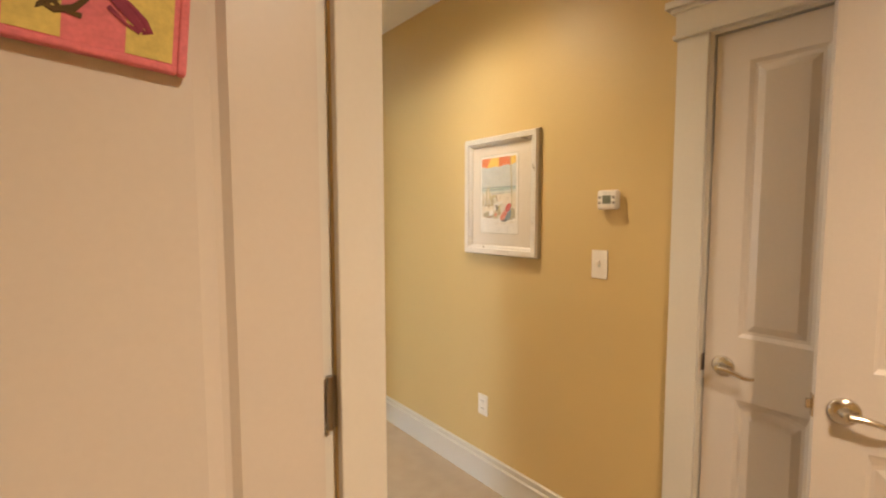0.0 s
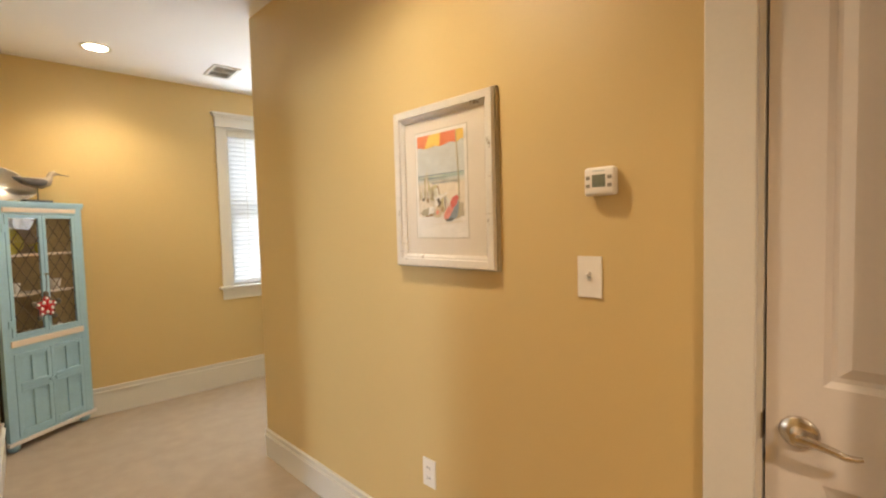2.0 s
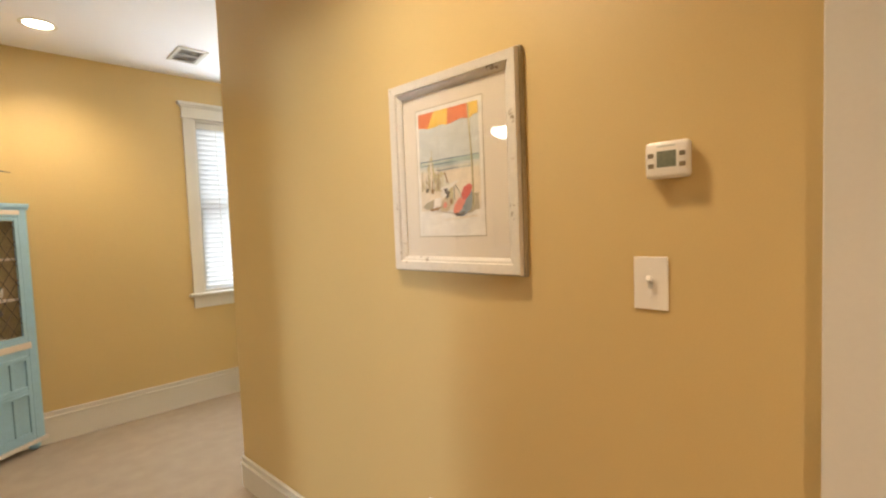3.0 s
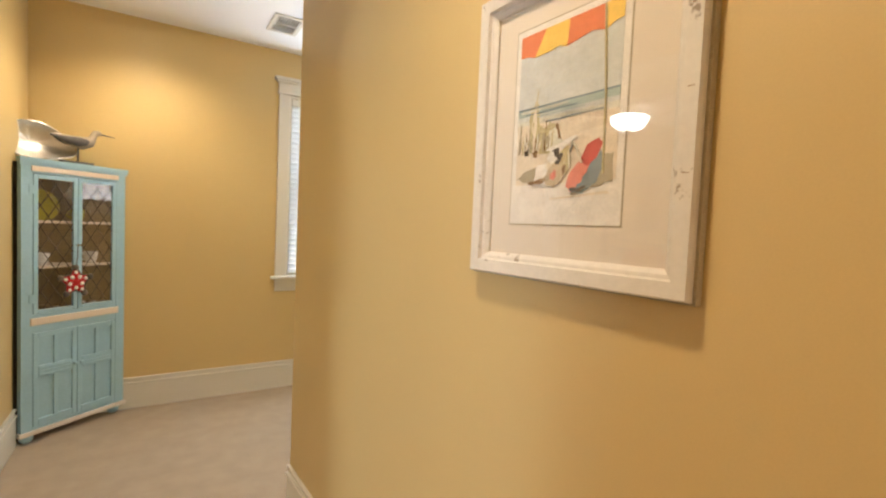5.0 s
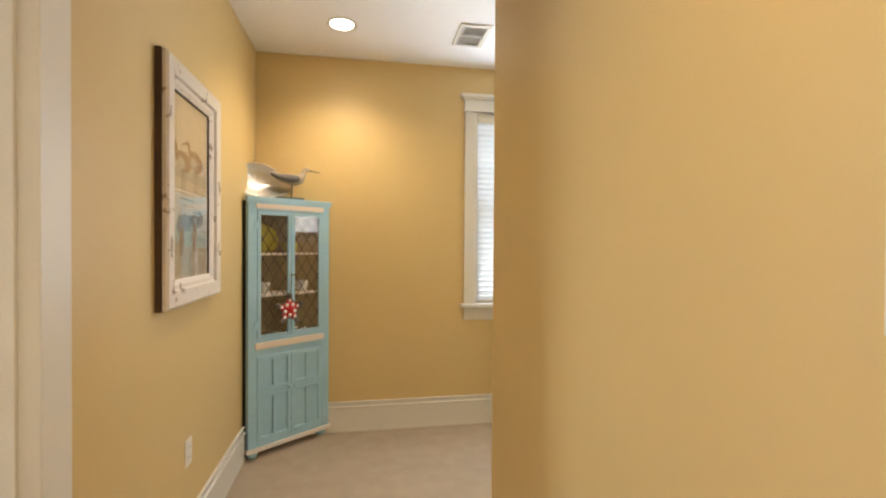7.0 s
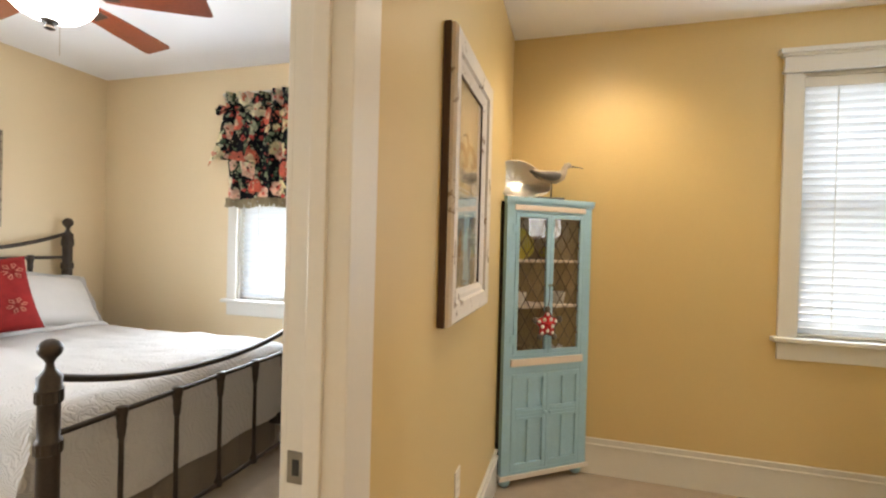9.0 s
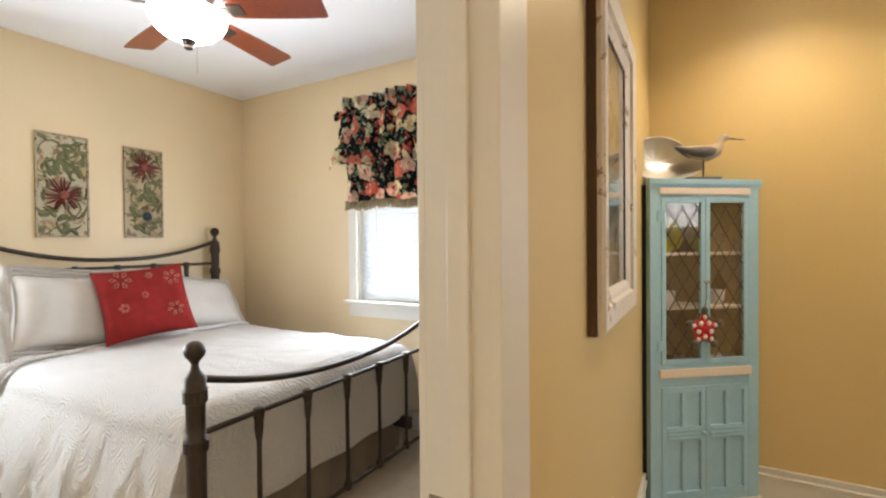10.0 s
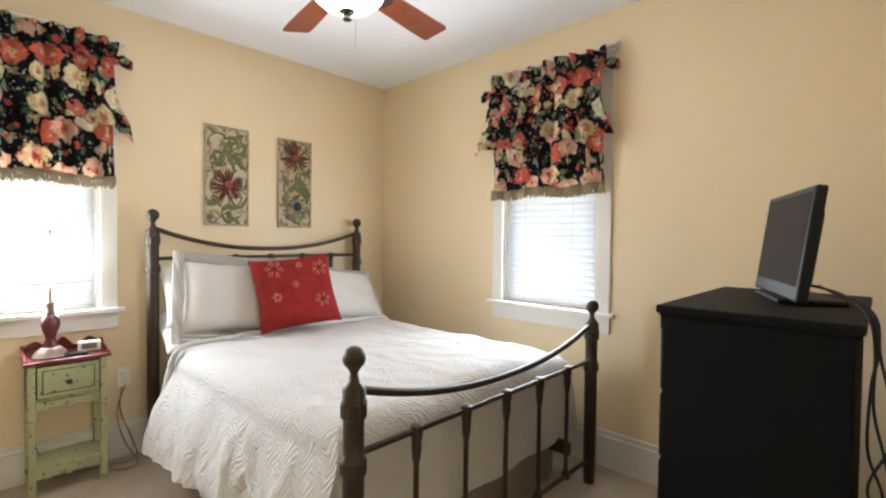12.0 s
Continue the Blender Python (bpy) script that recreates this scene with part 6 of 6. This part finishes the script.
ck = thing("alarm_clock", pose(-3.075, 2.705, NT, 0, 0, 80), "small white alarm clock with grey display", "clock")
bm = bmesh.new()
box(bm, -0.052, 0.052, -0.022, 0.022, 0, 0.058, bevel=0.008, seg=3)
part("case", bm, PLASTIC, ck, smooth=True)
add("display", [(-0.034, 0.034, -0.0235, -0.0215, 0.016, 0.046)], LCD, ck)
rm = thing("remote_control", pose(-3.01, 2.61, NT, 0, 0, 72), "black remote control lying on a nightstand", "remote")
bm = bmesh.new()
box(bm, -0.08, 0.08, -0.023, 0.023, 0, 0.018, bevel=0.006)
part("case", bm, DARKPLASTIC, rm)
add("keypad", [(-0.05 + 0.02 * i, -0.04 + 0.02 * i, -0.013 + 0.014 * j, -0.004 + 0.014 * j, 0.018, 0.0195) for i in range(5) for j in range(2)], SCREEN, rm)

for name, pts, mat, lab in (("lamp_cord", [(-3.17, 2.56, 0.70), (-3.19, 2.46, 0.72), (-3.17, 2.44, 0.60), (-3.18, 2.455, 0.3), (-3.16, 2.52, 0.10), (-3.12, 2.62, 0.02), (-3.14, 2.75, 0.012), (-3.08, 2.86, 0.012), (-3.12, 2.94, 0.012), (-3.185, 2.93, 0.10), (-3.195, 2.87, 0.30), (-3.195, 2.885, 0.45)], GREYCORD, "brown lamp cord hanging behind a nightstand"),
                            ("phone_cord", [(-3.19, 2.90, 0.45), (-3.17, 2.85, 0.30), (-3.15, 2.88, 0.12), (-3.06, 2.93, 0.012), (-2.98, 2.88, 0.012), (-3.03, 2.80, 0.012), (-3.12, 2.84, 0.012)], GREYCORD, "thin grey cord coiled on the carpet")):
    sp = []
    for k in range(len(pts) - 1):
        for s in range(6):
            t = s / 6
            p = [Vector(pts[max(0, min(len(pts) - 1, k + d))]) for d in (-1, 0, 1, 2)]
            sp.append(0.5 * ((2 * p[1]) + (p[2] - p[0]) * t + (2 * p[0] - 5 * p[1] + 4 * p[2] - p[3]) * t * t + (3 * p[1] - p[0] - 3 * p[2] + p[3]) * t ** 3))
    bm = bmesh.new()
    tube(bm, [(q.x, q.y, max(q.z, 0.005)) for q in sp], 0.0035, 6)
    tagged(part(name, bm, mat, smooth=True), lab, "cord")

# ---- bedroom: dresser and television ----
ds = thing("dresser", pose(-0.085, 4.07, 0), "tall black painted wooden chest of drawers", "dresser")
add("case", [(-0.240, 0.189, -0.390, 0.385, 0.0, 1.145)], BLACK, ds, 0.004)
add("top", [(-0.256, 0.208, -0.408, 0.405, 1.155, 1.18), (-0.248, 0.200, -0.399, 0.395, 1.143, 1.156)], BLACK, ds, 0.006)
for y in (-0.36, 0.36):
    add("corbel", [(-0.252, -0.239, y - 0.02, y + 0.02, 1.10, 1.143)], BLACK, ds, 0.008)
for k in range(5):
    z0 = 0.10 + k * 0.205
    w = add("drawer", [(-0.251, -0.2405, -0.370, 0.365, z0, z0 + 0.19)], BLACK, ds, 0.004)
    for y in (-0.2, 0.2):
        bm = bmesh.new()
        lathe(bm, [(0.006, 0), (0.006, 0.010), (0.014, 0.016), (0.012, 0.024), (0.004, 0.028)], n=12)
        bmesh.ops.rotate(bm, verts=bm.verts, matrix=Matrix.Rotation(radians(-90), 3, "Y"))
        bmesh.ops.translate(bm, verts=bm.verts, vec=(-0.251, y, z0 + 0.095))
        part("knob", bm, BRONZE, w, smooth=True)
add("plinth", [(-0.249, 0.190, -0.399, 0.390, 0.001, 0.075)], BLACK, ds, 0.004)

TVM = pose(-0.125, 4.145, 1.18, 0, 0, 110)
tv = thing("television", TVM, "small black flat-screen television on a stand", "television")
tilt = pose(0, 0.0, 0.015, 7, 0, 0)
bm = bmesh.new()
box(bm, -0.265, 0.265, -0.030, 0.0, 0, 0.345, bevel=0.006)
box(bm, -0.20, 0.20, -0.052, -0.030, 0.05, 0.28, bevel=0.01)
part("housing", bm, DARKPLASTIC, tv, m=tilt)
bm = bmesh.new()
box(bm, -0.247, 0.247, -0.001, 0.0015, 0.045, 0.327)
part("screen", bm, SCREEN, tv, "dark grey screen", m=tilt)
add("neck", [(-0.05, 0.05, -0.075, -0.03, 0.01, 0.09)], DARKPLASTIC, tv, 0.005)
add("stand", [(-0.16, 0.16, -0.16, 0.02, 0.0, 0.014)], DARKPLASTIC, tv, 0.006)

rng = random.Random(8)
for k in range(3):
    pts = [(-0.04 + 0.02 * k, 4.12, 1.235), (0.05, 3.95 - 0.03 * k, 1.232), (0.10 + 0.006 * k, 3.78, 1.218), (0.128 + 0.006 * k, 3.67, 1.192), (0.138 + 0.004 * k, 3.642, 1.12)]
    pts += [(0.148 + rng.uniform(-0.020, 0.024), 3.64 + rng.uniform(-0.014, 0.006), z + rng.uniform(-0.03, 0.03)) for z in (1.02, 0.91, 0.80, 0.68, 0.55, 0.40, 0.22)] + [(0.15, 3.65, 0.02 + 0.008 * k)]
    sp = []
    for j in range(len(pts) - 1):
        for s in range(6):
            t = s / 6
            p = [Vector(pts[max(0, min(len(pts) - 1, j + d))]) for d in (-1, 0, 1, 2)]
            sp.append(0.5 * ((2 * p[1]) + (p[2] - p[0]) * t + (2 * p[0] - 5 * p[1] + 4 * p[2] - p[3]) * t * t + (3 * p[1] - p[0] - 3 * p[2] + p[3]) * t ** 3))
    bm = bmesh.new()
    tube(bm, sp, 0.0032, 7)
    tagged(part("television_cable", bm, DARKPLASTIC, smooth=True), "black cable hanging beside a dresser", "cable", "television cables")

# ---- bedroom: ceiling fan ----
fan = thing("ceiling_fan", pose(-1.515, 3.36, 0), "ceiling fan with cherry wood blades and lit glass bowl", "ceiling fan")
bm = bmesh.new()
lathe(bm, [(0.07, H - 0.001), (0.072, H - 0.02), (0.05, H - 0.05), (0.014, H - 0.06), (0.014, 2.63)], n=24)
part("canopy", bm, BRONZE, fan, smooth=True)
bm = bmesh.new()
lathe(bm, [(0.03, 2.64), (0.085, 2.63), (0.115, 2.60), (0.115, 2.55), (0.10, 2.52), (0.06, 2.49), (0.06, 2.455)], n=32)
part("motor", bm, BRONZE, fan, smooth=True)
bm = bmesh.new()
lathe(bm, [(0.07, 2.472), (0.155, 2.458), (0.166, 2.445), (0.163, 2.42), (0.146, 2.388), (0.112, 2.356), (0.066, 2.335), (0.02, 2.329)], n=40)
part("glass_bowl", bm, FANGLASS, fan, "lit frosted glass bowl", smooth=True)
bm = bmesh.new()
lathe(bm, [(0.030, 2.331), (0.036, 2.325), (0.030, 2.318), (0.016, 2.312), (0.014, 2.306), (0.020, 2.300), (0.020, 2.292), (0.010, 2.286)], n=18)
part("finial", bm, BRONZE, fan, smooth=True)
bm = bmesh.new()
tube(bm, [(0.03, 0.02, 2.33), (0.031, 0.02, 2.18)], 0.0012, 5)
part("pull_chain", bm, BRASSY, fan)
for k in range(5):
    a = 27 + 72 * k
    bm = bmesh.new()
    top, bot = [], []
    outline = [(0.19, 0.052), (0.25, 0.060), (0.40, 0.068), (0.55, 0.073), (0.625, 0.074), (0.64, 0.066)]
    pts = outline + [(x, -y) for x, y in reversed(outline)]
    lo, hi = [bm.verts.new((x, y, -0.004)) for x, y in pts], [bm.verts.new((x, y, 0.004)) for x, y in pts]
    bm.faces.new(lo)
    bm.faces.new(hi)
    for q in range(len(pts)):
        bm.faces.new((lo[q], lo[(q + 1) % len(pts)], hi[(q + 1) % len(pts)], hi[q]))
    blade = part("blade", bm, CHERRY, fan, m=pose(0, 0, 2.468, 0, 0, a) @ pose(0, 0, 0, -12, 0, 0))
    bm = bmesh.new()
    box(bm, 0.10, 0.20, -0.016, 0.016, -0.010, -0.004, bevel=0.002)
    box(bm, 0.19, 0.26, -0.035, 0.035, -0.010, -0.004, bevel=0.002)
    part("blade_iron", bm, BRONZE, blade)
